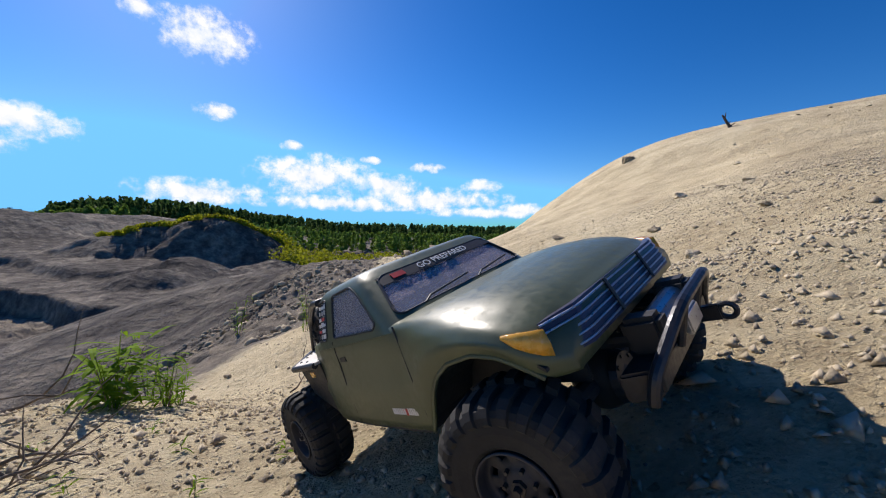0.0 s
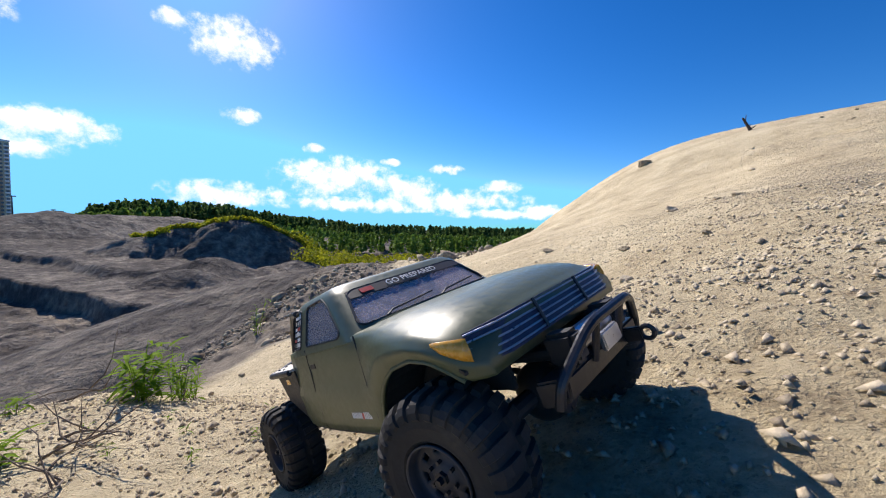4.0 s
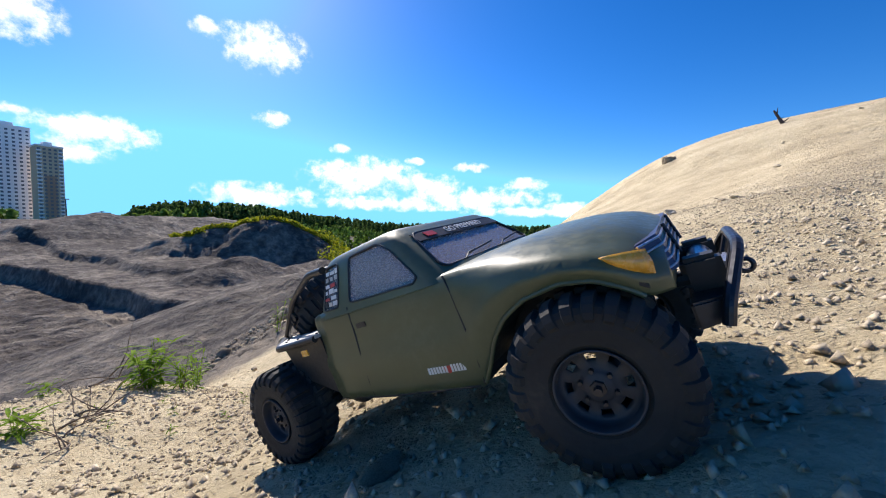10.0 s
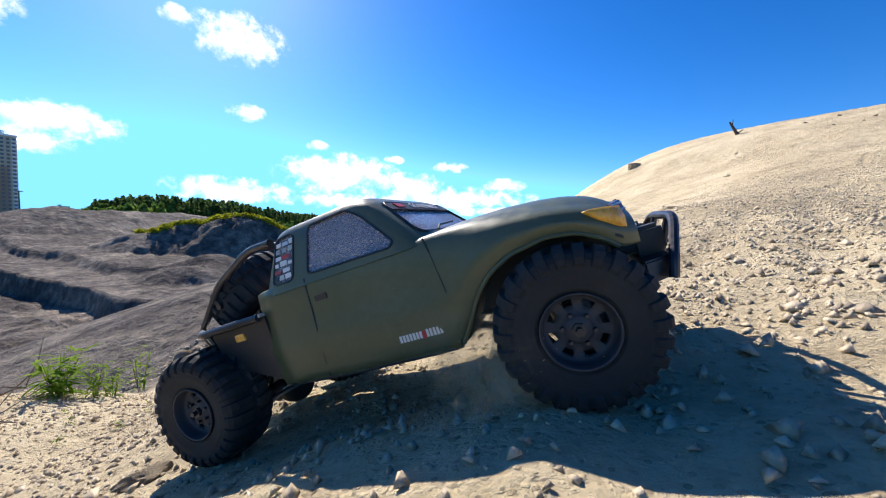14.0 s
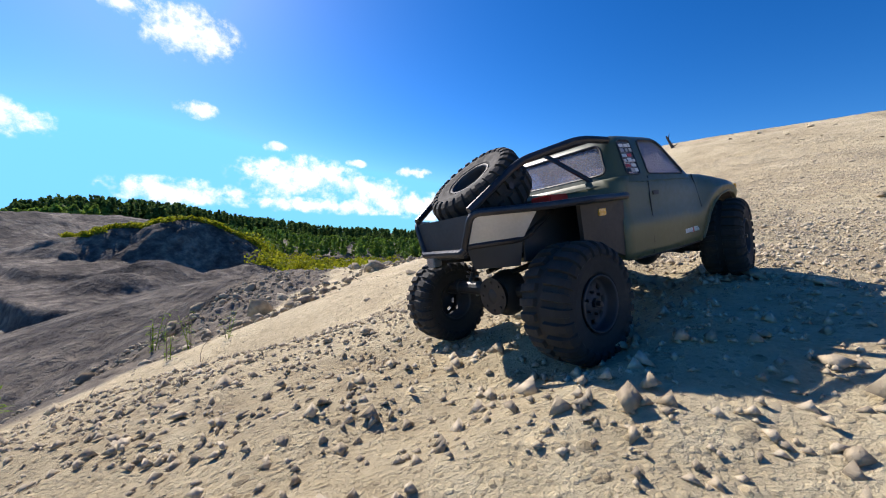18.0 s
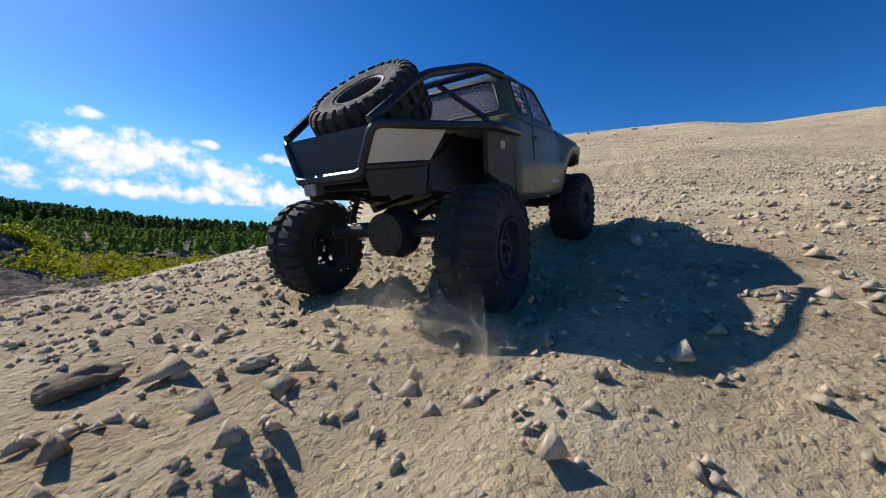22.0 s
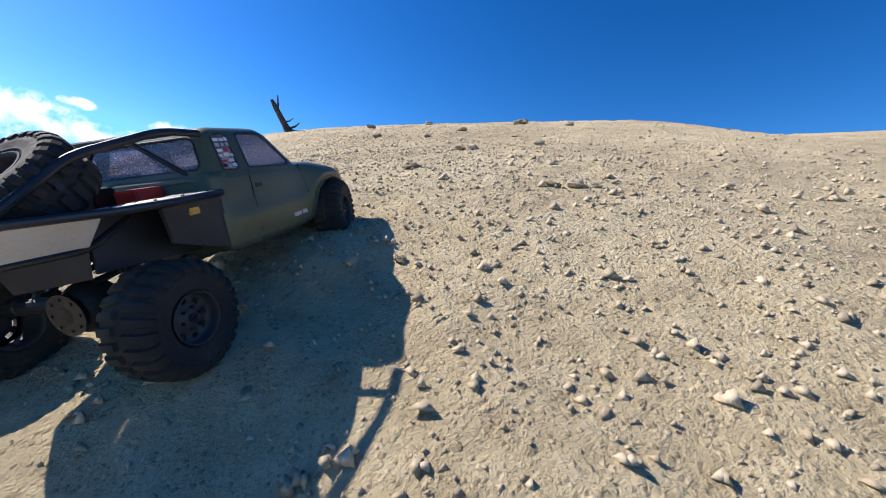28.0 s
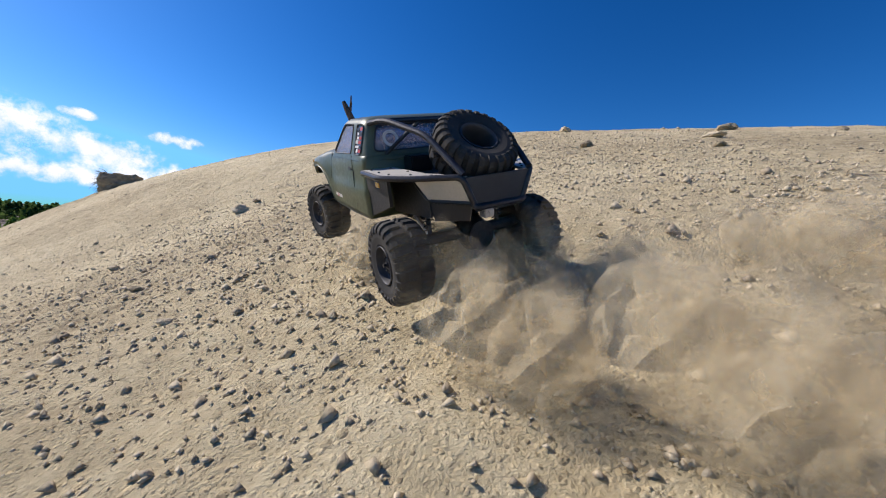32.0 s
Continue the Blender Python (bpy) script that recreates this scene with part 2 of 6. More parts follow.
    s1.inputs[1].default_value, s1.inputs[2].default_value = 0.25, 0.8
    k.new(share, s1.inputs[0])
    s2 = n.new("ShaderNodeMapRange")
    s2.inputs[1].default_value, s2.inputs[2].default_value = 1.2, 1.8
    k.new(share, s2.inputs[0])
    k.new(blend(s2.outputs[0], blend(s1.outputs[0], sand, clods), earth), b.inputs["Base Color"])
    b.inputs["Roughness"].default_value = 0.95
    b.inputs["Specular IOR Level"].default_value = 0.15
    low = fn("MULTIPLY_ADD", mid, 0.013, fn("MULTIPLY", fine, 0.0085))
    low = fn("MULTIPLY_ADD", h1, 0.0065, fn("MULTIPLY_ADD", h2, 0.0045, low))
    high = fn("MULTIPLY_ADD", e2, 0.9, fn("MULTIPLY", noise_of(5.0, 7), 0.12))
    height = fn("ADD", fn("MULTIPLY", low, fn("SUBTRACT", 1.0, s2.outputs[0])), fn("MULTIPLY", high, s2.outputs[0]))
    bp = n.new("ShaderNodeBump")
    bp.inputs["Strength"].default_value, bp.inputs["Distance"].default_value = 1.0, 1.0
    k.new(height, bp.inputs["Height"])
    k.new(bp.outputs[0], b.inputs["Normal"])
    return m


GROUND = ground_material()
STONE = material("stone", [(0.2, (0.30, 0.25, 0.185)), (0.45, (0.46, 0.38, 0.265)), (0.7, (0.60, 0.505, 0.365))],
                 scale=30, fine=240, rough=0.9, bump=0.5, depth=0.003, per_piece=0.5, spec=0.2)
CLAY = material("clay", [(0.3, (0.25, 0.20, 0.14)), (0.5, (0.40, 0.325, 0.22)), (0.7, (0.53, 0.44, 0.31))],
                scale=14, fine=120, rough=0.95, bump=0.8, depth=0.008, per_piece=0.35, spec=0.15)
PAINT = material("olive_paint", [(0.35, (0.060, 0.073, 0.037)), (0.55, (0.082, 0.097, 0.052)), (0.75, (0.13, 0.138, 0.088))],
                 scale=9, fine=160, rough=0.42, bump=0.08, depth=0.0006, coat=0.12)
TRIM = material("black_plastic", [(0.3, (0.012, 0.012, 0.014)), (0.6, (0.028, 0.027, 0.030)), (0.8, (0.07, 0.062, 0.055))],
                scale=20, fine=300, rough=0.55, bump=0.15, depth=0.0006)
STEEL = material("dusty_black_steel", [(0.3, (0.02, 0.02, 0.024)), (0.6, (0.05, 0.05, 0.058)), (0.8, (0.15, 0.135, 0.12))],
                 scale=26, fine=260, rough=0.38, metal=0.6, bump=0.15, depth=0.0005)
ALLOY = material("grey_alloy", [(0.3, (0.35, 0.35, 0.38)), (0.7, (0.6, 0.6, 0.63))], scale=30, fine=300, rough=0.35, metal=0.9, bump=0.1, depth=0.0004)
PLATE = material("light_plate", [(0.3, (0.40, 0.37, 0.33)), (0.7, (0.60, 0.57, 0.53))], scale=25, fine=400, rough=0.5, metal=0.25, bump=0.2, depth=0.0006)
RUBBER = material("tyre_rubber", [(0.35, (0.012, 0.012, 0.013)), (0.55, (0.026, 0.024, 0.023)), (0.75, (0.085, 0.072, 0.058))],
                  scale=22, fine=260, rough=0.85, bump=0.3, depth=0.0008)
RIM = material("gunmetal_rim", [(0.35, (0.028, 0.028, 0.033)), (0.6, (0.055, 0.054, 0.062)), (0.8, (0.12, 0.105, 0.09))],
               scale=35, fine=300, rough=0.6, metal=0.15, bump=0.1, depth=0.0004)
AMBER = material("amber_lens", [(0.3, (0.55, 0.25, 0.02)), (0.7, (0.75, 0.40, 0.05))], scale=40, fine=300, rough=0.25, bump=0.1, depth=0.0005, coat=0.6)
GRILLE = material("dark_grille", [(0.3, (0.018, 0.016, 0.035)), (0.7, (0.04, 0.036, 0.075))], scale=40, fine=300, rough=0.35, bump=0.05, depth=0.0004)
WHITE = material("white_print", [(0.3, (0.62, 0.60, 0.58)), (0.7, (0.78, 0.77, 0.75))], scale=80, fine=600, rough=0.6, bump=0)
RED = material("red_part", [(0.3, (0.38, 0.02, 0.02)), (0.7, (0.55, 0.05, 0.04))], scale=60, fine=400, rough=0.45, bump=0.05, depth=0.0004)
WOOD = material("dry_dark_wood", [(0.3, (0.03, 0.026, 0.026)), (0.6, (0.075, 0.06, 0.055)), (0.8, (0.14, 0.12, 0.10))], scale=14, fine=90, rough=0.9, bump=0.7, depth=0.006)
TWIG = material("dry_twig", [(0.3, (0.10, 0.07, 0.05)), (0.7, (0.24, 0.19, 0.14))], scale=30, fine=200, rough=0.9, bump=0.4, depth=0.001)
LEAF = material("weed_leaf", [(0.3, (0.11, 0.20, 0.010)), (0.6, (0.25, 0.38, 0.016)), (0.8, (0.44, 0.48, 0.04))], scale=20, fine=90, rough=0.85, spec=0.15, bump=0.2, depth=0.001, per_piece=0.4, through=0.4)
PINE = material("conifer_green", [(0.3, (0.045, 0.08, 0.022)), (0.6, (0.095, 0.155, 0.04)), (0.8, (0.16, 0.22, 0.065))], scale=0.3, fine=2.0, rough=0.9, bump=0, per_piece=0.5, spec=0.1, through=0.4)
BIRCH = material("young_leaf_green", [(0.3, (0.085, 0.15, 0.02)), (0.6, (0.17, 0.27, 0.035)), (0.8, (0.27, 0.36, 0.06))], scale=0.3, fine=2.0, rough=0.75, bump=0, per_piece=0.4, through=0.35)
SCRUB = material("yellow_scrub", [(0.3, (0.18, 0.20, 0.008)), (0.6, (0.36, 0.36, 0.012)), (0.8, (0.50, 0.48, 0.03))], scale=0.4, fine=3.0, rough=0.8, bump=0, per_piece=0.45, through=0.4)
PANEL = material("pale_panel_wall", [(0.3, (0.80, 0.79, 0.79)), (0.7, (0.88, 0.87, 0.86))], scale=0.05, fine=0.6, rough=0.85, bump=0)
BUFF = material("buff_panel_wall", [(0.3, (0.55, 0.42, 0.27)), (0.7, (0.66, 0.53, 0.36))], scale=0.05, fine=0.6, rough=0.85, bump=0)
PANE = material("far_window_glass", [(0.3, (0.05, 0.06, 0.09)), (0.7, (0.12, 0.14, 0.18))], scale=0.4, fine=3, rough=0.2, bump=0)


def tinted(name, colour, clear):
    """Thin tinted plastic: part of the light goes straight through."""
    m = bpy.data.materials.new(name)
    m.use_nodes = True
    n, k = m.node_tree.nodes, m.node_tree.links
    b = n["Principled BSDF"]
    b.inputs["Roughness"].default_value = 0.12
    b.inputs["Base Color"].default_value = (*colour, 1)
    no = n.new("ShaderNodeTexNoise")
    no.inputs["Scale"].default_value, no.inputs["Detail"].default_value = 45, 5
    ra = n.new("ShaderNodeMapRange")
    ra.inputs[1].default_value, ra.inputs[2].default_value, ra.inputs[3].default_value, ra.inputs[4].default_value = 0.3, 0.75, 0.08, 0.4
    k.new(no.outputs[0], ra.inputs[0])
    k.new(ra.outputs[0], b.inputs["Roughness"])
    tr, mx = n.new("ShaderNodeBsdfTransparent"), n.new("ShaderNodeMixShader")
    tr.inputs[0].default_value = (0.86, 0.84, 0.92, 1)
    mx.inputs[0].default_value = clear
    k.new(b.outputs[0], mx.inputs[1])
    k.new(tr.outputs[0], mx.inputs[2])
    k.new(mx.outputs[0], n["Material Output"].inputs["Surface"])
    return m


GLASS = tinted("smoked_window_plastic", (0.42, 0.42, 0.46), 0.58)


# ---- mesh helpers ----
def mesh_of(name, bm, mat, smooth=False):
    me = bpy.data.meshes.new(name)
    bmesh.ops.recalc_face_normals(bm, faces=bm.faces)
    bm.to_mesh(me)
    bm.free()
    me.materials.append(mat)
    if smooth:
        me.polygons.foreach_set("use_smooth", [True] * len(me.polygons))
    return me


def part(name, bm, mat, parent=None, label="", smooth=False):
    ob = new(name, mesh_of(name, bm, mat, smooth))
    if parent:
        ob.parent = parent
    if label:
        ob["label"] = label
    return ob


def raw(name, verts, faces, mat, smooth=False):
    """One mesh object from arrays of corners and of triangles or quads."""
    me = bpy.data.meshes.new(name)
    verts, faces = np.asarray(verts, dtype=np.float32), np.asarray(faces, dtype=np.int32)
    k = faces.shape[1]
    me.vertices.add(len(verts))
    me.vertices.foreach_set("co", verts.ravel())
    me.loops.add(faces.size)
    me.loops.foreach_set("vertex_index", faces.ravel())
    me.polygons.add(len(faces))
    me.polygons.foreach_set("loop_start", np.arange(0, faces.size, k, dtype=np.int32))
    me.polygons.foreach_set("loop_total", np.full(len(faces), k, dtype=np.int32))
    if smooth:
        me.polygons.foreach_set("use_smooth", np.ones(len(faces), dtype=bool))
    me.update(calc_edges=True)
    me.validate()
    me.materials.append(mat)
    return new(name, me)


def box(bm, lo, hi, m=None, bevel=0.0):
    x0, y0, z0 = lo
    x1, y1, z1 = hi
    co = [(x0, y0, z0), (x1, y0, z0), (x1, y1, z0), (x0, y1, z0), (x0, y0, z1), (x1, y0, z1), (x1, y1, z1), (x0, y1, z1)]
    vs = [bm.verts.new(m @ Vector(c) if m else c) for c in co]
    fs = [bm.faces.new([vs[i] for i in f]) for f in ((3, 2, 1, 0), (4, 5, 6, 7), (0, 1, 5, 4), (1, 2, 6, 5), (2, 3, 7, 6), (3, 0, 4, 7))]
    if bevel:
        bmesh.ops.bevel(bm, geom=list({e for f in fs for e in f.edges}), offset=bevel, segments=2, affect="EDGES")
    return bm


def hexa(bm, corners):
    """A solid from eight corners, four below and four above, both counter-clockwise."""
    vs = [bm.verts.new(c) for c in corners]
    for f in ((3, 2, 1, 0), (4, 5, 6, 7), (0, 1, 5, 4), (1, 2, 6, 5), (2, 3, 7, 6), (3, 0, 4, 7)):
        bm.faces.new([vs[i] for i in f])
    return bm


def tube(bm, pts, r, sides=10, close=True):
    pts = [Vector(p) for p in pts]
    rad = r if isinstance(r, (list, tuple)) else [r] * len(pts)
    rings = []
    up = None
    for i, p in enumerate(pts):
        d = (pts[min(i + 1, len(pts) - 1)] - pts[max(i - 1, 0)]).normalized()
        if up is None:
            up = d.orthogonal().normalized()
        up = (up - d * up.dot(d)).normalized()
        side = d.cross(up)
        rings.append([bm.verts.new(p + rad[i] * (math.cos(a) * up + math.sin(a) * side)) for a in (2 * math.pi * j / sides for j in range(sides))])
    for a, b in zip(rings, rings[1:]):
        for j in range(sides):
            bm.faces.new((a[j], a[(j + 1) % sides], b[(j + 1) % sides], b[j]))
    if close:
        bm.faces.new(rings[0][::-1])
        bm.faces.new(rings[-1])
    return bm


def bend(pts, r=0.012, n=4):
    """The same line with its corners rounded."""
    pts = [Vector(p) for p in pts]
    out = [pts[0]]
    for a, b, c in zip(pts, pts[1:], pts[2:]):
        k = min(r, (a - b).length * 0.45, (c - b).length * 0.45)
        s, e = b + (a - b).normalized() * k, b + (c - b).normalized() * k
        out += [s.lerp(b, t).lerp(b.lerp(e, t), t) for t in (i / n for i in range(n + 1))]
    return out + [pts[-1]]


def lathe(bm, profile, steps=32, axis="y"):
    """A body of revolution round the y axis from (radius, y) pairs."""
    rings = []
    for r, y in profile:
        rings.append([bm.verts.new((r * math.cos(a), y, r * math.sin(a))) for a in (2 * math.pi * j / steps for j in range(steps))])
    for a, b in zip(rings, rings[1:]):
        for j in range(steps):
            bm.faces.new((a[j], a[(j + 1) % steps], b[(j + 1) % steps], b[j]))
    return rings


# ---- relief ----
def value_noise(x, y, seed):
    xi, yi = np.floor(x).astype(np.int64), np.floor(y).astype(np.int64)
    u, v = x - xi, y - yi
    u, v = u * u * u * (u * (u * 6 - 15) + 10), v * v * v * (v * (v * 6 - 15) + 10)

    def rnd(a, b):
        h = (a * 374761393 + b * 668265263 + seed * 974711) & 0x7FFFFFFF
        h = ((h ^ (h >> 13)) * 1274126177) & 0x7FFFFFFF
        return ((h ^ (h >> 16)) & 0xFFFF) / 32767.5 - 1

    return (rnd(xi, yi) * (1 - u) + rnd(xi + 1, yi) * u) * (1 - v) + (rnd(xi, yi + 1) * (1 - u) + rnd(xi + 1, yi + 1) * u) * v


def fractal(x, y, size, octaves=4, seed=1, gain=0.5):
    out, amp, f = 0, 1.0, 1 / size
    for o in range(octaves):
        out = out + amp * value_noise(x * f + 17.3 * o, y * f - 9.1 * o, seed + o)
        amp, f = amp * gain, f * 2.03
    return out


def ease(t):
    t = np.clip(t, 0, 1)
    return t * t * (3 - 2 * t)


# The sand pile's form: a smooth surface of the sixth degree, with a few soft swellings where the drive begins.
HILL = [
    1.1691, 0.8452, 0.3935, 0.0014, -1.1914, -0.2967, 0.4514, 3.2281, 4.2409, -1.9348,
    1.4045, 3.4820, -2.5761, -0.4246, 0.7023, -0.3158, -2.2193, 0.6346, -0.1255, -8.6226,
    -0.5042, -0.2298, 0.2475, 0.3111, -0.7118, 0.1527, 3.9912, -0.2208,
]
BUMPS = [
    0.1149, -0.0002, 0.2751, -0.1437, 0.0255, 0.1827, -0.1579, -0.1876, -0.2050, -0.0042,
    0.0600, -0.0925, -0.1628, -0.0070, 0.1238, -0.0646, -0.2364, 0.0462, -0.3792, 0.1091,
    -0.1572, -0.2200, -0.0537, -0.1278, 0.0911, 0.1171, -0.1991, 0.0164, -0.1034, -0.1077,
    -0.0860, -0.0061, -0.0378, 0.1231, 0.1172, 0.1064, -0.0668, 0.0233, -0.1242, 0.1681,
    -0.0635, -0.0000, -0.0855, 0.0122, 0.0397, 0.1015, -0.0279, -0.0165, -0.0371, 0.1200,
    -0.1650, 0.0229, -0.0316, 0.0767, 0.0547, -0.1038, 0.0606, 0.1069, 0.0531, 0.0975,
    0.0643, 0.0504, 0.0258, 0.1110, -0.0182, 0.0040, -0.0144, 0.0435, 0.0468, -0.0838,
    0.0323, -0.0259,
]
SWELL = [(a, b) for a in np.arange(-1, 3.1, 0.8) for b in np.arange(-0.8, 1.7, 0.8)]
ROLL = [(a, b) for a in np.arange(-0.2, 2.7, 0.4) for b in np.arange(-0.6, 1.3, 0.4)]
TRAIL = [(3.4, 2.4), (4.2, 2.9), (5.0, 3.6), (5.8, 4.2), (6.6, 5.0), (7.2, 5.8), (7.7, 6.3), (7.3, 7.0)]


def sand_hill(x, y):
    dx, dy = x - 5, y - 6
    r = np.hypot(dx, dy) + 1e-9
    k = np.minimum(1, 11.5 / r)
    xc, yc = 5 + dx * k, 6 + dy * k
    u, v = (xc - 5) / 10, (yc - 6) / 10
    h, n = 0, 0
    for i in range(7):
        for j in range(7 - i):
            h = h + HILL[n] * u ** i * v ** j
            n += 1
    for (a, b), w in zip(SWELL, BUMPS):
        h = h + w * np.exp(-((xc - a) ** 2 + (yc - b) ** 2) / 0.605)
    for (a, b), w in zip(ROLL, BUMPS[len(SWELL):]):
        h = h + w * np.exp(-((xc - a) ** 2 + (yc - b) ** 2) / 0.18)
    for (a, b), w in zip(TRAIL, BUMPS[len(SWELL) + len(ROLL):]):
        h = h + w * np.exp(-((xc - a) ** 2 + (yc - b) ** 2) / 0.405)
    along, across = 0.8 * xc + 0.6 * yc, 0.8 * yc - 0.6 * xc
    h = h - 0.24 * ease((across - 0.9) / 2.6) * ease((12.4 - along) / 1.8) * ease((along - 4.5) / 2.5)  # the shoulders fall away on both sides
    h = h - 0.20 * ease((-0.4 - across) / 1.6) * ease((along - 10.5) / 2)
    return h + (-8 - h) * ease((r - 11.5) / 22), r


def quarry(x, y):
    """The pit beyond the pile: a tracked floor, a cut bank, dark heaps and the rising ground at the woods."""
    d, a = np.hypot(x, y) + 1e-9, np.degrees(np.arctan2(x, y))
    z = 0.30 * fractal(x, y, 14, 4, 31) + 0.14 * fractal(x, y, 2.2, 4, 41, 0.6)
    west = ease((a + 86) / 8) * ease((-14 - a) / 8)
    foot = np.interp(a, [-80, -60, -56, -52, -46, -40, -31.7, -26, -18], [110, 86, 72, 54, 38.6, 34, 31, 30, 30])
    ragged = fractal(x, y, 9, 3, 51, 0.6)
    high = np.interp(a, [-60, -46, -31, -20], [2.3, 1.9, 1.5, 0.6])
    z = z + high * ease((d - foot - 1.4 * ragged) / 2.8) * west  # the cut bank
    z = z - 0.22 * np.exp(-((d - foot + 3.0) / 1.6) ** 2) * west
    z = z + 0.5 * ease((d - 22 - 0.8 * ragged) / 1.0) * west - 0.45 * ease((d - 25.5 - 1.2 * ragged) / 1.4) * west
    z = z + 0.16 * fractal(x, y, 1.3, 4, 43, 0.65) * ease((34 - d) / 8) * west  # loose spoil on the near floor
    upper = 1.45 * foot
    z = z + 1.1 * ease((d - upper - 4 * fractal(x, y, 16, 3, 57)) / 4.0) * west * ease((-30 - a) / 6)
    run = np.minimum(ease((d - 17) / 4), ease((foot - d) / 3)) * west
    z = z + run * 0.11 * np.sign(np.sin(2.1 * (d - 0.16 * a) + 2.2 * fractal(x, y, 11, 2, 33))) * (0.4 + 0.6 * np.abs(np.sin(5.0 * d + a)))  # wheel tracks of the diggers
    z = z + 3.6 * ease((d - 95) / 60)
    z = z + 1.9 * ease((d - 66 - 9 * fractal(x, y, 24, 3, 61, 0.6)) / 34) * ease((-41 - a) / 5)

    def heap(az, dist, rt, rr, top, seed, steep=1.0, blunt=0.22):
        b = math.radians(az)
        cx, cy = dist * math.sin(b), dist * math.cos(b)
        t = (x - cx) * math.cos(b) - (y - cy) * math.sin(b)
        q = (x - cx) * math.sin(b) + (y - cy) * math.cos(b)
        gully = 0.05 * np.abs(fractal(np.arctan2(q, t) * 4 + 9, d * 0.05, 0.6, 3, seed)) + 0.07 * fractal(x, y, 6, 4, seed + 3, 0.5)
        e = np.sqrt((t / rt) ** 2 + (q / np.where(q < 0, rr * steep, rr)) ** 2 + blunt ** 2) - blunt
        return top * np.clip(1 - e * 1.12 - gully * np.minimum(1, 2.5 * e), 0, 1)

    dark = np.maximum(heap(-30.8, 74, 14, 13, 7.6, 71, 0.62), heap(-37.5, 75, 12, 11, 5.0, 76, 0.62))
    grey = np.maximum(heap(-39.5, 125, 22, 20, 5.8, 81, 0.9, 0.35), heap(-44.5, 122, 14, 16, 3.2, 88, 0.9, 0.3))
    z = z + dark + grey
    z = z + heap(-50.5, 112, 16, 13, 4.0, 91) + heap(-24, 60, 7, 6, 2.0, 95) + heap(-38.5, 47, 4.5, 3.0, 1.5, 97) + heap(-28.5, 38, 4.0, 2.6, 1.3, 98) + heap(-33.5, 52, 6, 3.5, 1.4, 99)
    return z


def relief(x, y):
    h, r = sand_hill(x, y)
    if (r > 12.5).any():
        h = h + quarry(x, y) * ease((r - 12.5) / 14)
    near = 1 - ease((r - 10) / 6)
    left = ease((-1.1 - x + 0.12 * (y - 3)) / 1.6) * near
    h = h + near * (0.005 * fractal(x, y, 0.5, 2, 3) + 0.0075 * fractal(x, y, 0.12, 3, 7, 0.6))
    h = h + left * (0.10 * fractal(x, y, 0.8, 4, 13) + 0.05 * np.abs(fractal(x, y, 0.35, 3, 19)))
    cut = np.zeros_like(h)
    close = (near > 0.5) & (np.abs(0.72 * x - y - 0.4) < 1.6)
    px, py = x[close], y[close]
    if len(px):
        q = np.full(px.shape, 9.0)
        for (ax, ay), (bx, by) in RUTS:  # wheel ruts along the way that the truck takes
            dx, dy = bx - ax, by - ay
            t = np.clip(((px - ax) * dx + (py - ay) * dy) / (dx * dx + dy * dy + 1e-9), 0, 1)
            q = np.minimum(q, np.hypot(px - ax - t * dx, py - ay - t * dy))
        q = q + 0.008 * fractal(px, py, 0.07, 2, 83)
        worn = 0.5 + 0.5 * np.clip(fractal(px, py, 0.6, 2, 85) + 0.3, -1, 1)
        cut[close] = worn * (0.006 * np.exp(-((q - 0.060) / 0.024) ** 2) - 0.008 * np.exp(-(q / 0.036) ** 4))
    h = h + cut
    for (ax, ay), (bx, by), w, dep in CRACKS:  # torn edges where the crust has slipped
        dx, dy = bx - ax, by - ay
        g = math.hypot(dx, dy)
        t = ((x - ax) * dx + (y - ay) * dy) / g / g
        q = ((x - ax) * dy - (y - ay) * dx) / g + 0.02 * fractal(x, y, 0.13, 3, 77)
        h = h - dep * ease((q + 0.012) / 0.024) * np.exp(-np.maximum(q, 0) / w) * ease(t / 0.15) * ease((1 - t) / 0.15)
    return h


def rut_lines():
    rows = [r for r in DRIVE if r[0] <= 26.5]
    out = []
    for side in (-0.097, 0.097):
        pts = [(x - side * math.sin(radians(a)), y + side * math.cos(radians(a))) for t, x, y, z, b, c, a in rows[::3]]
        out += list(zip(pts, pts[1:]))
    return out


RUTS = rut_lines()
CRACKS = [((7.47, 7.50), (7.63, 6.95), 0.16, 0.035), ((7.42, 7.20), (7.50, 6.90), 0.12, 0.026)]


def soil(x, y):
    """The share of soil in the sand: 0 on the pile, 1 on the cloddy bank, 2 in the pit."""
    h, r = sand_hill(x, y)
    out = -0.85 - 0.05 * (y - 1) - x + 0.35 * fractal(x, y, 1.2, 3, 29)
    return np.maximum(ease(out / 0.7) + ease((out - 1.6) / 2.2), 2 * ease((r - 14) / 3))


def at(x, y):
    return float(relief(np.array([float(x)]), np.array([float(y)]))[0])


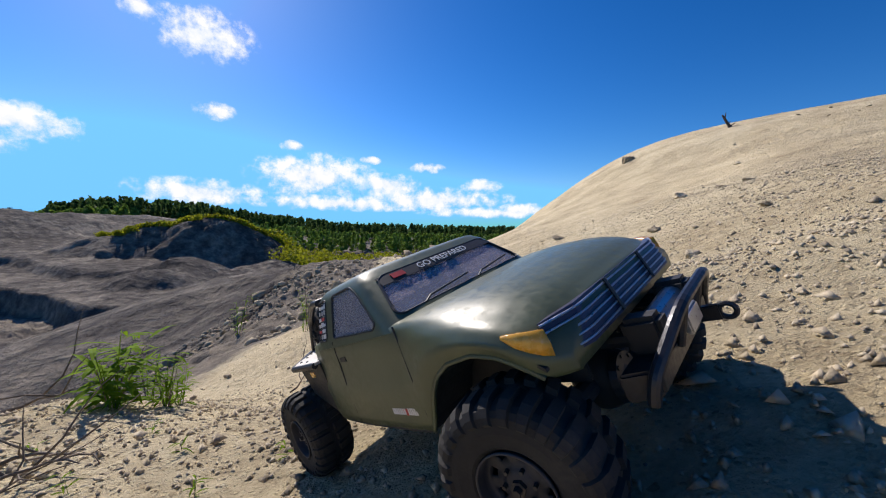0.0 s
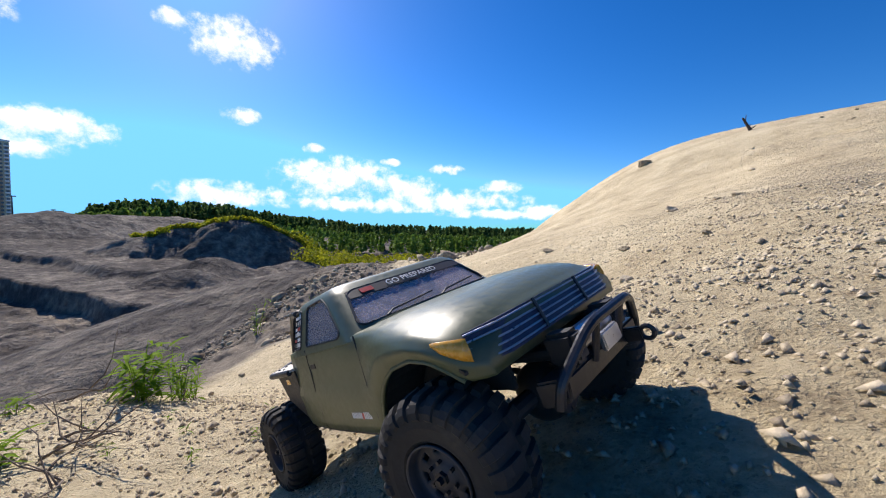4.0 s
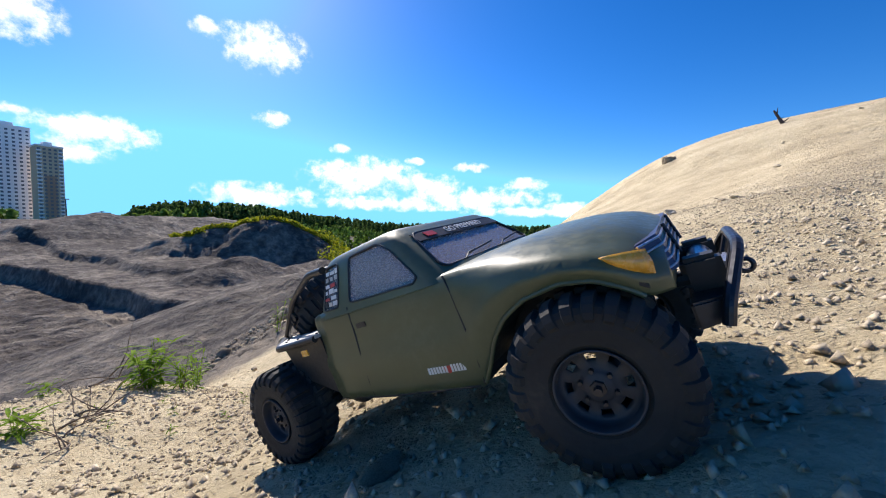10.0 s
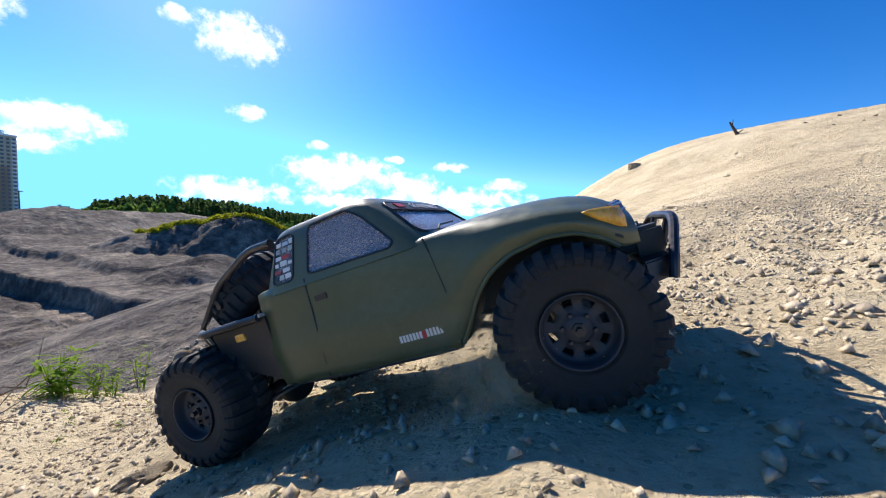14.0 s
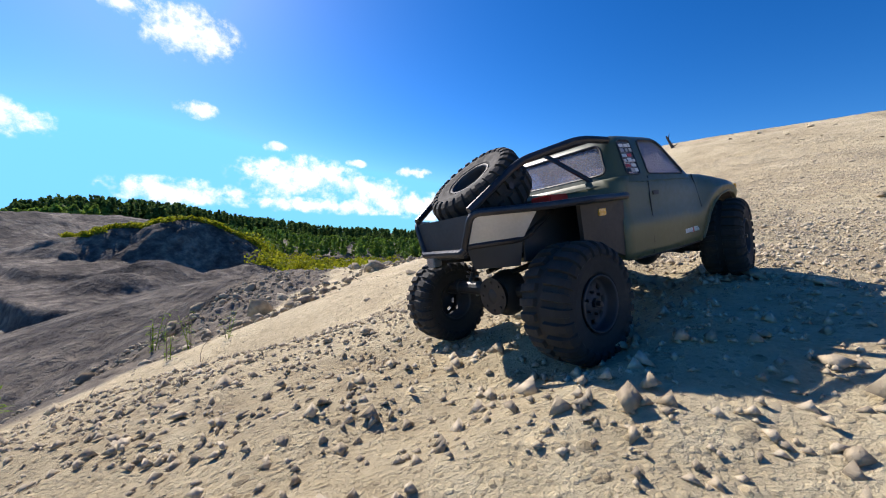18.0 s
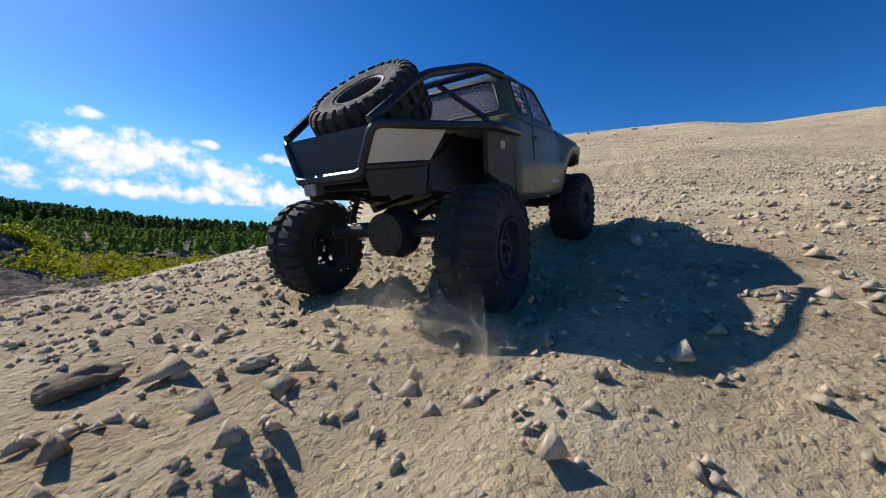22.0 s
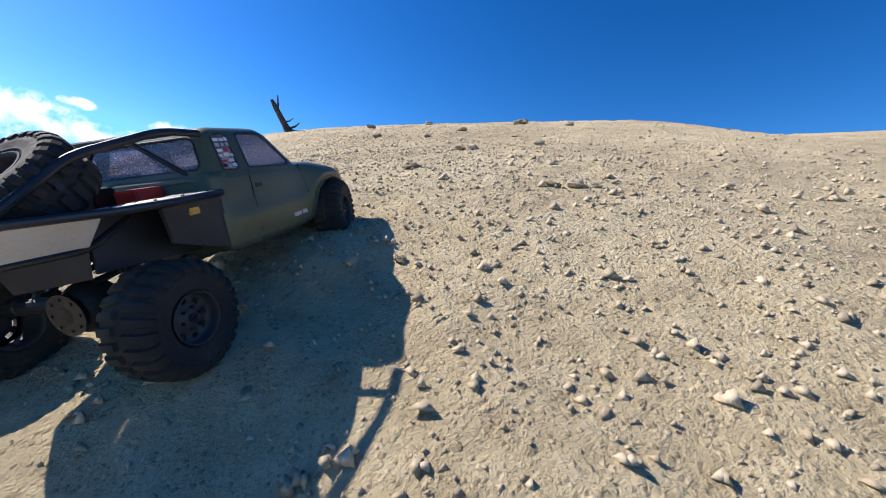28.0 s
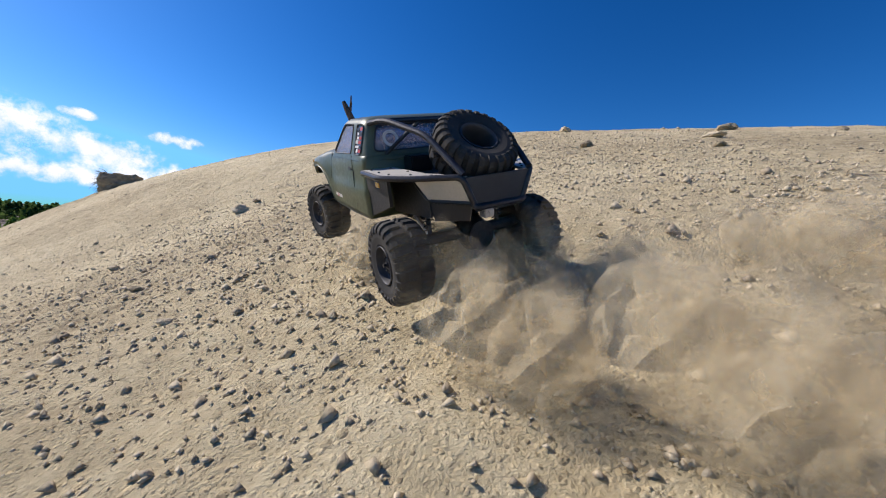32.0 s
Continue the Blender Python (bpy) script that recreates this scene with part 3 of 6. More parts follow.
# ---- ground ----
def make_ground():
    gx, gy = np.arange(-4.0, 13.01, 0.026), np.arange(-2.6, 13.01, 0.026)
    X, Y = np.meshgrid(gx, gy)
    Z = relief(X, Y)
    edge = np.minimum.reduce([X - gx[0], gx[-1] - X, Y - gy[0], gy[-1] - Y])
    Z = Z - 0.35 * (1 - ease(edge / 0.3))
    nx, ny = len(gx), len(gy)
    i = (np.arange(ny - 1)[:, None] * nx + np.arange(nx - 1)[None, :]).ravel()
    ob = raw("ground", np.stack([X.ravel(), Y.ravel(), Z.ravel()], 1), np.stack([i, i + 1, i + nx + 1, i + nx], 1), GROUND, True)
    ob.data.attributes.new("soil", "FLOAT", "POINT").data.foreach_set("value", soil(X, Y).ravel().astype(np.float32))
    tagged(ob, "pale sand pile with scattered gravel and soft slopes", "ground", kind="structure")
    az = np.radians(np.concatenate([np.arange(-180, -80, 4), np.arange(-80, -66, 0.5), np.arange(-66, -14, 0.2), np.arange(-14, 45, 0.45), np.arange(45, 180.1, 4)]))
    rd = np.concatenate([np.geomspace(2.0, 12, 90), np.geomspace(12.15, 150, 360), np.geomspace(152, 260, 40), np.geomspace(275, 4500, 40)])
    A, D = np.meshgrid(az, rd)
    X, Y = D * np.sin(A), D * np.cos(A)
    Z = relief(X, Y)
    inside = np.minimum.reduce([X + 3.75, 12.75 - X, Y + 2.35, 12.75 - Y])
    Z = Z - 0.3 * ease(inside / 0.25)
    na, nd = len(az), len(rd)
    i = (np.arange(nd - 1)[:, None] * na + np.arange(na - 1)[None, :]).ravel()
    ob = raw("quarry_ground", np.stack([X.ravel(), Y.ravel(), Z.ravel()], 1), np.stack([i, i + 1, i + na + 1, i + na], 1), GROUND, True)
    ob.data.attributes.new("soil", "FLOAT", "POINT").data.foreach_set("value", soil(X, Y).ravel().astype(np.float32))
    tagged(ob, "dark churned earth of a wide quarry floor with heaps", "ground", kind="structure")


make_ground()
# ---- the model truck: x forward from the rear axle, y to its left, z up from the wheels' footing; built in millimetres ----
MM = 0.001
# the axles lie 70 above the origin and the tyres reach 50 out from them


def v3(x, y, z):
    return Vector((x * MM, y * MM, z * MM))


def line(*pts):
    return [v3(*p) for p in pts]


def both(fn):
    """Calls fn for the right (-1) and the left (+1) side."""
    return [fn(-1), fn(1)]


def tyre_mesh():
    """One skin: the tread blocks rise from it and run down over both shoulders, half a pitch apart."""
    bm = bmesh.new()
    half = [(20.5, -15, 0), (22.5, -18.6, 0), (25, -20.6, 0), (27, -20.8, 0), (33, -22, 0), (37, -22, 0), (38, -21.9, 1), (41.5, -21.6, 1), (44.6, -19.8, 1), (46.2, -16, 1), (46.8, -9, 1), (47, -3.5, 1), (47, -2.5, 0)]
    prof = half + [(r, -y, lug) for r, y, lug in half[::-1]]
    n = 26
    rings = []
    for r, y, lug in prof:
        ring = []
        for k in range(n):
            for f, top in ((0.0, 0), (0.07, 1), (0.56, 1), (0.63, 0)):
                t = (k + f + (0.5 if y > 0 else 0) + 0.006 * abs(y)) / n
                a = 2 * math.pi * t
                rise = 3.2 * lug * top
                flat = max(0.0, (abs(y) - 16) / 6)
                rr, yy = r + rise * (1 - 0.72 * flat), y + math.copysign(rise * 0.5 * flat, y)
                ring.append(bm.verts.new((rr * MM * math.cos(a), yy * MM, rr * MM * math.sin(a))))
        rings.append(ring)
    m = 4 * n
    for p, q in zip(rings, rings[1:]):
        shift = 0
        for j in range(m):
            bm.faces.new((p[j], p[(j + 1) % m], q[(j + 1) % m], q[j]))
    return mesh_of("tyre", bm, RUBBER)


def rim_mesh():
    """A dished steel wheel pressed from one sheet, with eight openings; its face looks to -y."""
    bm = bmesh.new()
    n = 64

    def ring(r, y):
        return [bm.verts.new((r * MM * math.cos(a), y * MM, r * MM * math.sin(a))) for a in (2 * math.pi * j / n for j in range(n))]

    def skin(p, q, keep=lambda j: True):
        for j in range(n):
            if keep(j):
                bm.faces.new((p[j], p[(j + 1) % n], q[(j + 1) % n], q[j]))

    face = [ring(r, y) for r, y in ((0.6, -15), (8.5, -15), (10, -13.6), (13, -12.2), (17, -12), (22, -12), (23, -12.8), (25.4, -13.2))]
    for k, (p, q) in enumerate(zip(face, face[1:])):
        skin(p, q, (lambda j: j % 8 not in (2, 3, 4, 5)) if k == 4 else (lambda j: True))
    bm.faces.new(face[0])
    back = [ring(r, y) for r, y in ((17.3, -9.5), (21.7, -9.5))]
    for j in range(n):
        a, b = j % 8 not in (2, 3, 4, 5), (j - 1) % 8 not in (2, 3, 4, 5)
        if a:
            bm.faces.new((back[0][j], back[0][(j + 1) % n], back[1][(j + 1) % n], back[1][j]))
        if a != b:
            bm.faces.new((face[4][j], face[5][j], back[1][j], back[0][j]))
        if not a:
            for f, g in ((face[4], back[0]), (face[5], back[1])):
                bm.faces.new((f[j], f[(j + 1) % n], g[(j + 1) % n], g[j]))
    lip = [face[-1]] + [ring(r, y) for r, y in ((25.6, -16), (26.4, -20.5), (27, -21.6), (28.2, -21.4), (28, -20))]
    barrel = [face[-1]] + [ring(r, y) for r, y in ((24.6, 0), (25, 16), (26, 20), (28, 20))]
    for chain in (lip, barrel):
        for p, q in zip(chain, chain[1:]):
            skin(p, q)
    for v in bm.verts:
        v.co.x, v.co.z = v.co.x * 0.8, v.co.z * 0.8
    return mesh_of("wheel", bm, RIM, True)


def bolt_mesh():
    bm = bmesh.new()
    lathe(bm, [(0.05 * MM, -16.6 * MM), (1.2 * MM, -16.6 * MM), (1.3 * MM, -13.5 * MM)], 6)
    return mesh_of("bolt", bm, STEEL)


def nut_mesh():
    bm = bmesh.new()
    rings = lathe(bm, [(0.1 * MM, -21 * MM), (2.2 * MM, -21 * MM), (2.4 * MM, -17.5 * MM), (4.2 * MM, -17.5 * MM), (4.2 * MM, -14 * MM)], 6)
    return mesh_of("axle_nut", bm, STEEL)


def wheel(parent, meshes, x, y, z, turn):
    """A wheel of three meshes; turn flips its face outwards."""
    hub = new("wheel", meshes[0])
    hub.parent = parent
    hub.location = v3(x, y, z)
    tyre = new("tyre", meshes[1])
    tyre["label"] = "knobbly black rubber tyre dusted with sand"
    nut = new("axle_nut", meshes[2])
    for o in (tyre, nut):
        o.parent = hub
    if len(meshes) > 3:
        for k in range(6):
            b = new("bolt", meshes[3])
            b.parent = hub
            a = math.pi * k / 3
            b.location = v3(9.1 * math.cos(a), 0, 9.1 * math.sin(a))
            if turn:
                b.rotation_euler = (0, 0, math.pi)
    if turn:
        for o in (nut,):
            o.rotation_euler = (0, 0, math.pi)
    return hub


SX = [78, 90, 150, 228, 240, 250, 262, 274, 290, 314, 332, 345, 352, 358, 363]
LOW = [86, 84, 83, 83, 84, 97, 116, 127, 135, 139, 136, 128, 121, 119, 119]
SIDE = [96, 97, 99, 99, 100, 101.5, 103, 104, 105, 105.5, 105, 103, 100, 95, 88]
BELT = [165, 166, 166, 164, 164, 164, 163.5, 163, 161.5, 158, 154, 150, 147, 143, 139]
SHO = [95, 96, 96, 95, 94, 94, 94, 93.5, 93, 92, 90, 87, 84, 80, 74]
TOP = [166, 167, 167, 166, 167, 168.5, 169, 169, 168.5, 166, 162.5, 158, 154.5, 150, 146]


def prof(x, ys):
    return float(np.interp(x, SX, ys))


def side_y(x, z):
    """Half width of the lower body at a place on its flank."""
    lo, be = prof(x, LOW), prof(x, BELT)
    f = (z - lo) / max(1, be - lo)
    return float(np.interp(f, [0, 0.3, 0.65, 1], [prof(x, SIDE) - 2.5, prof(x, SIDE) + 0.3, prof(x, SIDE) - 1.2, prof(x, SHO) + 0.5]))


def section(x):
    lo, si, be, sh, to = (prof(x, k) for k in (LOW, SIDE, BELT, SHO, TOP))
    h = be - lo
    half = [(si - 5, lo + 0.5), (si - 2.5, lo), (si - 0.5, lo + 0.1 * h), (si + 0.3, lo + 0.3 * h), (si + 1.5, lo + 0.42 * h), (si - 0.2, lo + 0.5 * h), (si - 1.4, lo + 0.7 * h),
            (si + 0.45 * (sh - si), lo + 0.84 * h), (si + 0.8 * (sh - si), lo + 0.94 * h), (sh - 0.8, be - 0.4), (sh - 5, be + 1.2), (sh * 0.82, be + 0.55 * (to - be) + 0.5), (sh * 0.55, be + 0.85 * (to - be) + 0.3), (sh * 0.25, to - 0.2), (0, to)]
    return [(-y, z) for y, z in half] + [(y, z) for y, z in half[-2::-1]]


def lower_body(parent):
    bm = bmesh.new()
    xs = sorted(set(list(np.linspace(78, 240, 12)) + list(np.linspace(240, 365, 26))))
    rows = [[bm.verts.new(v3(x, y, z)) for y, z in section(x)] for x in xs]
    for a, b in zip(rows, rows[1:]):
        for j in range(len(a) - 1):
            bm.faces.new((a[j], b[j], b[j + 1], a[j + 1]))
    bm.faces.new(rows[-1])
    bm.faces.new(rows[0][::-1])
    ob = part("body", bm, PAINT, parent, "matt olive green painted body shell", True)
    md = ob.modifiers.new("thickness", "SOLIDIFY")
    md.thickness = 0.0015
    return ob


def cab_plan(z):
    """The cab's outline at a height: its middle, half length and half width."""
    f = (z - 163) / 45
    rear, front = 78 + 18 * f, 241 - 43 * f
    return (rear + front) / 2, (front - rear) / 2, 97 - 13.5 * f


def cab_side(x, z):
    c, a, b = cab_plan(z)
    return b * (1 - min(0.999, abs((x - c) / a)) ** 9) ** (1 / 9)


def cab_end(y, z, way):
    c, a, b = cab_plan(z)
    return c + way * a * (1 - min(0.999, abs(y / b)) ** 9) ** (1 / 9)


def cab_shell(inset):
    """The moulded greenhouse as one open skin with rounded corners and a crowned roof."""
    bm = bmesh.new()
    rings = []
    n = 96
    for z, e in ((160, 0), (164, 0), (175, 0), (186, 0), (196, 0), (202, 0), (205.5, 0.7), (208, 2.0), (210, 4.2), (211.6, 7.5), (212.8, 13), (213.8, 22), (214.5, 32), (214.9, 42)):
        c, a, b = cab_plan(min(z, 208))
        a, b = a - e - inset, b - e - inset
        ring = []
        for k in range(n):
            t = 2 * math.pi * k / n
            u, w = math.cos(t), math.sin(t)
            q = (abs(u) ** 9 + abs(w) ** 9) ** (-1 / 9)
            ring.append(bm.verts.new(v3(c + a * u * q, b * w * q, z - inset)))
        rings.append(ring)
    for p, q in zip(rings, rings[1:]):
        for k in range(n):
            bm.faces.new((p[k], p[(k + 1) % n], q[(k + 1) % n], q[k]))
    bm.faces.new(rings[-1])
    return bm


def rounded(pts, r, n=5):
    """A flat outline with its corners rounded."""
    out = []
    m = len(pts)
    for i in range(m):
        a, b, c = (Vector(pts[(i + d) % m]) for d in (-1, 0, 1))
        d = min(r, (a - b).length * 0.45, (c - b).length * 0.45)
        p, q = b + (a - b).normalized() * d, b + (c - b).normalized() * d
        for k in range(n + 1):
            t = k / n
            out.append((1 - t) ** 2 * p + 2 * t * (1 - t) * b + t * t * q)
    return out


def carve(name, bm, thick, cutters, kind):
    """A skin given thickness and cut by, or cut down to, the given prisms."""
    me = bpy.data.meshes.new(name)
    bmesh.ops.recalc_face_normals(bm, faces=bm.faces)
    bm.to_mesh(me)
    bm.free()
    ob = new("carved", me)
    md = ob.modifiers.new("thickness", "SOLIDIFY")
    md.thickness, md.offset = thick * MM, -1
    tools = []
    for c in cutters:
        cm = bpy.data.meshes.new("cutter")
        c.to_mesh(cm)
        t = new("cutter", cm)
        tools.append(t)
        md = ob.modifiers.new("cut", "BOOLEAN")
        md.operation, md.solver, md.object = kind, "EXACT", t
    out = bpy.data.meshes.new_from_object(ob.evaluated_get(bpy.context.evaluated_depsgraph_get()))
    for t in tools + [ob]:
        bpy.data.objects.remove(t)
    out.name = name
    return out


def prism(near, far):
    bm = bmesh.new()
    a, b = [bm.verts.new(p) for p in near], [bm.verts.new(p) for p in far]
    n = len(a)
    bm.faces.new(a[::-1])
    bm.faces.new(b)
    for i in range(n):
        bm.faces.new((a[i], a[(i + 1) % n], b[(i + 1) % n], b[i]))
    bmesh.ops.recalc_face_normals(bm, faces=bm.faces)
    return bm


def hang(name, me, mat, parent, label="", smooth=False):
    me.materials.clear()
    me.materials.append(mat)
    me.polygons.foreach_set("material_index", [0] * len(me.polygons))
    me.polygons.foreach_set("use_smooth", [smooth] * len(me.polygons))
    if smooth:
        me.set_sharp_from_angle(angle=radians(32))
    ob = new(name, me)
    ob.parent = parent
    if label:
        ob["label"] = label
    return ob


def cab(parent):
    side = rounded([(134, 167.5), (139, 205), (177, 205.5), (189, 197), (213, 169.5), (209, 165.5)], 5)
    quarter = rounded([(97, 167.5), (103.5, 204), (124, 204.5), (119, 167)], 5)
    screen = rounded([(-85, 169), (85, 169), (71, 203), (-71, 203)], 8)
    rear = rounded([(-81, 171), (81, 171), (70, 203), (-70, 203)], 8)

    def cutters():
        out = []
        for s in (-1, 1):
            for nm, o in (("side_window", side), ("quarter_window", quarter)):
                out.append((nm, prism([v3(p[0], s * 62, p[1]) for p in o], [v3(p[0], s * 125, p[1]) for p in o])))
        out.append(("windscreen", prism([v3(165, p[0], p[1]) for p in screen], [v3(275, p[0], p[1]) for p in screen])))
        out.append(("rear_window", prism([v3(40, p[0], p[1]) for p in rear], [v3(125, p[0], p[1]) for p in rear])))
        return out

    hang("cab_shell", carve("cab_shell", cab_shell(0), 1.8, [c for _, c in cutters()], "DIFFERENCE"), PAINT, parent, "matt olive green cab with rounded roof and window openings", True)
    for nm, c in cutters():
        hang(nm, carve(nm, cab_shell(0.7), 0.5, [c], "INTERSECT"), GLASS, parent, "smoky clear plastic pane", True)
    # dark rubber lines round the panes
    for s in (-1, 1):
        for o in (side, quarter):
            bm = bmesh.new()
            pts = [v3(p[0], s * (cab_side(p[0], p[1]) + 0.1), p[1]) for p in o]
            tube(bm, pts + pts[:1], 0.9 * MM, 5)
            part("window_seal", bm, TRIM, parent)
    for o, way in ((screen, 1), (rear, -1)):
        bm = bmesh.new()
        pts = [v3(cab_end(p[0], p[1], way) + way * 0.1, p[0], p[1]) for p in o]
        tube(bm, pts + pts[:1], 1.2 * MM, 5)
        part("window_seal", bm, TRIM, parent)

    def pt(y, z, out=0.0):
        return v3(cab_end(y, z, 1) + out, y, z + out)

    # banner along the top of the windscreen, with its slogan
    bn = bmesh.new()
    rows = [[bn.verts.new(pt(y * 73, z, o)) for z, o in ((194, 0.3), (202, 0.3), (202, 0.7), (194, 0.7))] for y in np.linspace(-1, 1, 13)]
    for a, b in zip(rows, rows[1:]):
        for k in range(4):
            bn.faces.new((a[k], b[k], b[(k + 1) % 4], a[(k + 1) % 4]))
    bn.faces.new(rows[0])
    bn.faces.new(rows[-1][::-1])
    banner = part("windscreen_banner", bn, TRIM, parent, "black banner strip with white slogan")
    cu = bpy.data.curves.new("slogan", "FONT")
    cu.body, cu.size, cu.align_x, cu.align_y, cu.extrude = "GO PREPARED", 0.0105, "CENTER", "CENTER", 0.0002
    tx = new("slogan_source", cu)
    me = bpy.data.meshes.new_from_object(tx.evaluated_get(bpy.context.evaluated_depsgraph_get()))
    bpy.data.objects.remove(tx)
    me.materials.append(WHITE)
    ob = new("slogan", me)
    ob.parent = banner
    up = (pt(0, 202) - pt(0, 194)).normalized()
    across = Vector((0, 1, 0))
    ob.matrix_local = Matrix.Translation(pt(4, 198, 1.3)) @ Matrix((across, up, across.cross(up))).transposed().to_4x4()
    ob["label"] = "white slogan lettering"
    rb = bmesh.new()
    r4 = [pt(-60, 196, 0.9), pt(-46, 196, 0.9), pt(-46, 200.5, 0.9), pt(-60, 200.5, 0.9)]
    hexa(rb, r4 + [p + v3(0.4, 0, 0.4) for p in r4])
    part("emblem", rb, RED, banner, "small red emblem")
    for y0, y1 in ((-58, 4), (10, 66)):
        wp = bmesh.new()
        tube(wp, [pt(y0, 168.5, 1), pt(y0 + 8, 171, 2), pt(y1, 175, 1.2)], 0.9 * MM, 6)
        part("wiper", wp, TRIM, parent)
    # small stickers on the quarter windows and a ring on the rear pane
    rng = random.Random(21)
    for s in (-1, 1):
        for k in range(6):
            z0 = 170 + k * 5.4
            x = 99.5 + k * 0.9
            while x < 114.5 + k * 0.9:
                w, h = rng.uniform(3.5, 9), rng.uniform(2.4, 4.2)
                w = min(w, 118 + k * 0.9 - x)
                y = [cab_side(q, z) + 0.15 for q, z in ((x, z0), (x + w, z0), (x + w, z0 + h), (x, z0 + h))]
                st = bmesh.new()
                p4 = [v3(x, s * y[0], z0), v3(x + w, s * y[1], z0), v3(x + w, s * y[2], z0 + h), v3(x, s * y[3], z0 + h)]
                hexa(st, p4 + [p + v3(0, s * 0.4, 0) for p in p4])
                part("sticker", st, rng.choice((WHITE, RED, STEEL, WHITE, PLATE)), parent, "small printed sticker")
                x += w + rng.uniform(1, 3)
    st = bmesh.new()
    lathe(st, [(7 * MM, 0), (11 * MM, 0), (11 * MM, 0.5 * MM), (7 * MM, 0.5 * MM)], 20)
    ob = part("round_sticker", st, WHITE, parent, "white round sticker on the rear pane")
    ob.matrix_local = Matrix.Translation(v3(cab_end(55, 186, -1) - 0.3, 55, 186)) @ Matrix.Rotation(radians(-90), 4, "Z") @ Matrix.Rotation(radians(-20), 4, "X")


def flank_details(parent):
    for s in (-1, 1):
        for pts in ([(235, 164), (238, 150), (241.5, 125), (242, 100), (240, 86)], [(130, 165), (129.5, 150), (128.5, 120), (127, 98), (126, 86)]):
            sm = bmesh.new()
            tube(sm, [v3(x, s * (side_y(x, z) + 0.15), z) for x, z in pts], 0.75 * MM, 6)
            part("door_seam", sm, TRIM, parent)
        sm = bmesh.new()
        tube(sm, [v3(x, s * (side_y(x, 84.5) - 1.2), prof(x, LOW) + 1) for x in np.linspace(84, 236, 10)], 1.6 * MM, 8)
        part("sill", sm, TRIM, parent)
        hd = bmesh.new()
        box(hd, (135 * MM, -0.5 * MM, 145 * MM), (147 * MM, 0.5 * MM, 149.5 * MM), bevel=0.4 * MM)
        ob = part("door_handle", hd, TRIM, parent)
        ob.location = v3(0, s * (side_y(140, 147) + 0.6), 0)
        # maker's mark on the door, kept as plain bars
        for k in range(13):
            if k in (7,):
                continue
            x = 196 + k * 2.7
            lt = bmesh.new()
            box(lt, (x * MM, -0.25 * MM, 97.5 * MM), ((x + 1.9) * MM, 0.25 * MM, (102.5 if k < 7 else 103) * MM))
            ob = part("decal_bar", lt, WHITE, parent)
            ob.location = v3(0, s * (side_y(x, 100) + 0.5), 0)
        em = bmesh.new()
        lathe(em, [(0.1 * MM, 0), (4.2 * MM, 0), (4.2 * MM, 0.4 * MM)], 16)
        ob = part("decal_emblem", em, RED, parent, "small red and dark round emblem")
        ob.location = v3(215.5, s * (side_y(215, 100) + 0.6), 101)
        # arch lip
        lp = bmesh.new()
        tube(lp, [v3(x, s * (side_y(x, prof(x, LOW) + 2) + 0.2), prof(x, LOW) + 0.5) for x in np.linspace(242, 352, 26)], 1.5 * MM, 8)
        part("arch_lip", lp, PAINT, parent)
        # lamp
        hl = bmesh.new()
        cuts = [(340, 103.6, 145.5, 147.2), (345, 102.2, 140, 146.8), (350, 100, 135.5, 146), (354.5, 97.2, 132.5, 145), (358.5, 93.8, 130.5, 144)]
        rings = []
        for x, y, z0, z1 in cuts:
            ox, oy = (0.4, 1.2) if x < 350 else (1.2, 0.4)
            rings.append([hl.verts.new(v3(x + ox, s * (y + oy), z0)), hl.verts.new(v3(x + ox * 1.5, s * (y + oy * 1.5), (z0 + z1) / 2)), hl.verts.new(v3(x + ox * 0.4, s * (y + oy * 0.4), z1)),
                          hl.verts.new(v3(x - 3, s * (y - 3), z1 - 0.5)), hl.verts.new(v3(x - 3, s * (y - 3), z0 + 0.5))])
        for p, q in zip(rings, rings[1:]):
            for k in range(5):
                hl.faces.new((p[k], p[(k + 1) % 5], q[(k + 1) % 5], q[k]))
        hl.faces.new(rings[0])
        hl.faces.new(rings[-1][::-1])
        part("headlight", hl, AMBER, parent, "amber wedge-shaped lamp lens", True)
    gr = bmesh.new()
    hexa(gr, [v3(357, -94, 127), v3(368.5, -70, 126), v3(368.5, 70, 126), v3(357, 94, 127), v3(354, -91, 146), v3(363.5, -68, 147), v3(363.5, 68, 147), v3(354, 91, 146)])
    gb = part("grille", gr, GRILLE, parent, "dark purple-black grille")
    for k in range(5):
        sl = bmesh.new()
        z = 128.5 + k * 4.1
        f = (z - 126) / 21
        tube(sl, bend([v3(358 - 3 * f, -94.5 + 3 * f, z), v3(369.2 - 4.8 * f, -70 + 2 * f, z), v3(369.2 - 4.8 * f, 70 - 2 * f, z), v3(358 - 3 * f, 94.5 - 3 * f, z)], 0.008), 0.7 * MM, 6)
        part("slat", sl, ALLOY, gb)
    for y in (-30, 30):
        sl = bmesh.new()
        tube(sl, line((369.8, y, 127), (365.5, y, 147.5)), 1.3 * MM, 6)
        part("grille_post", sl, STEEL, gb)


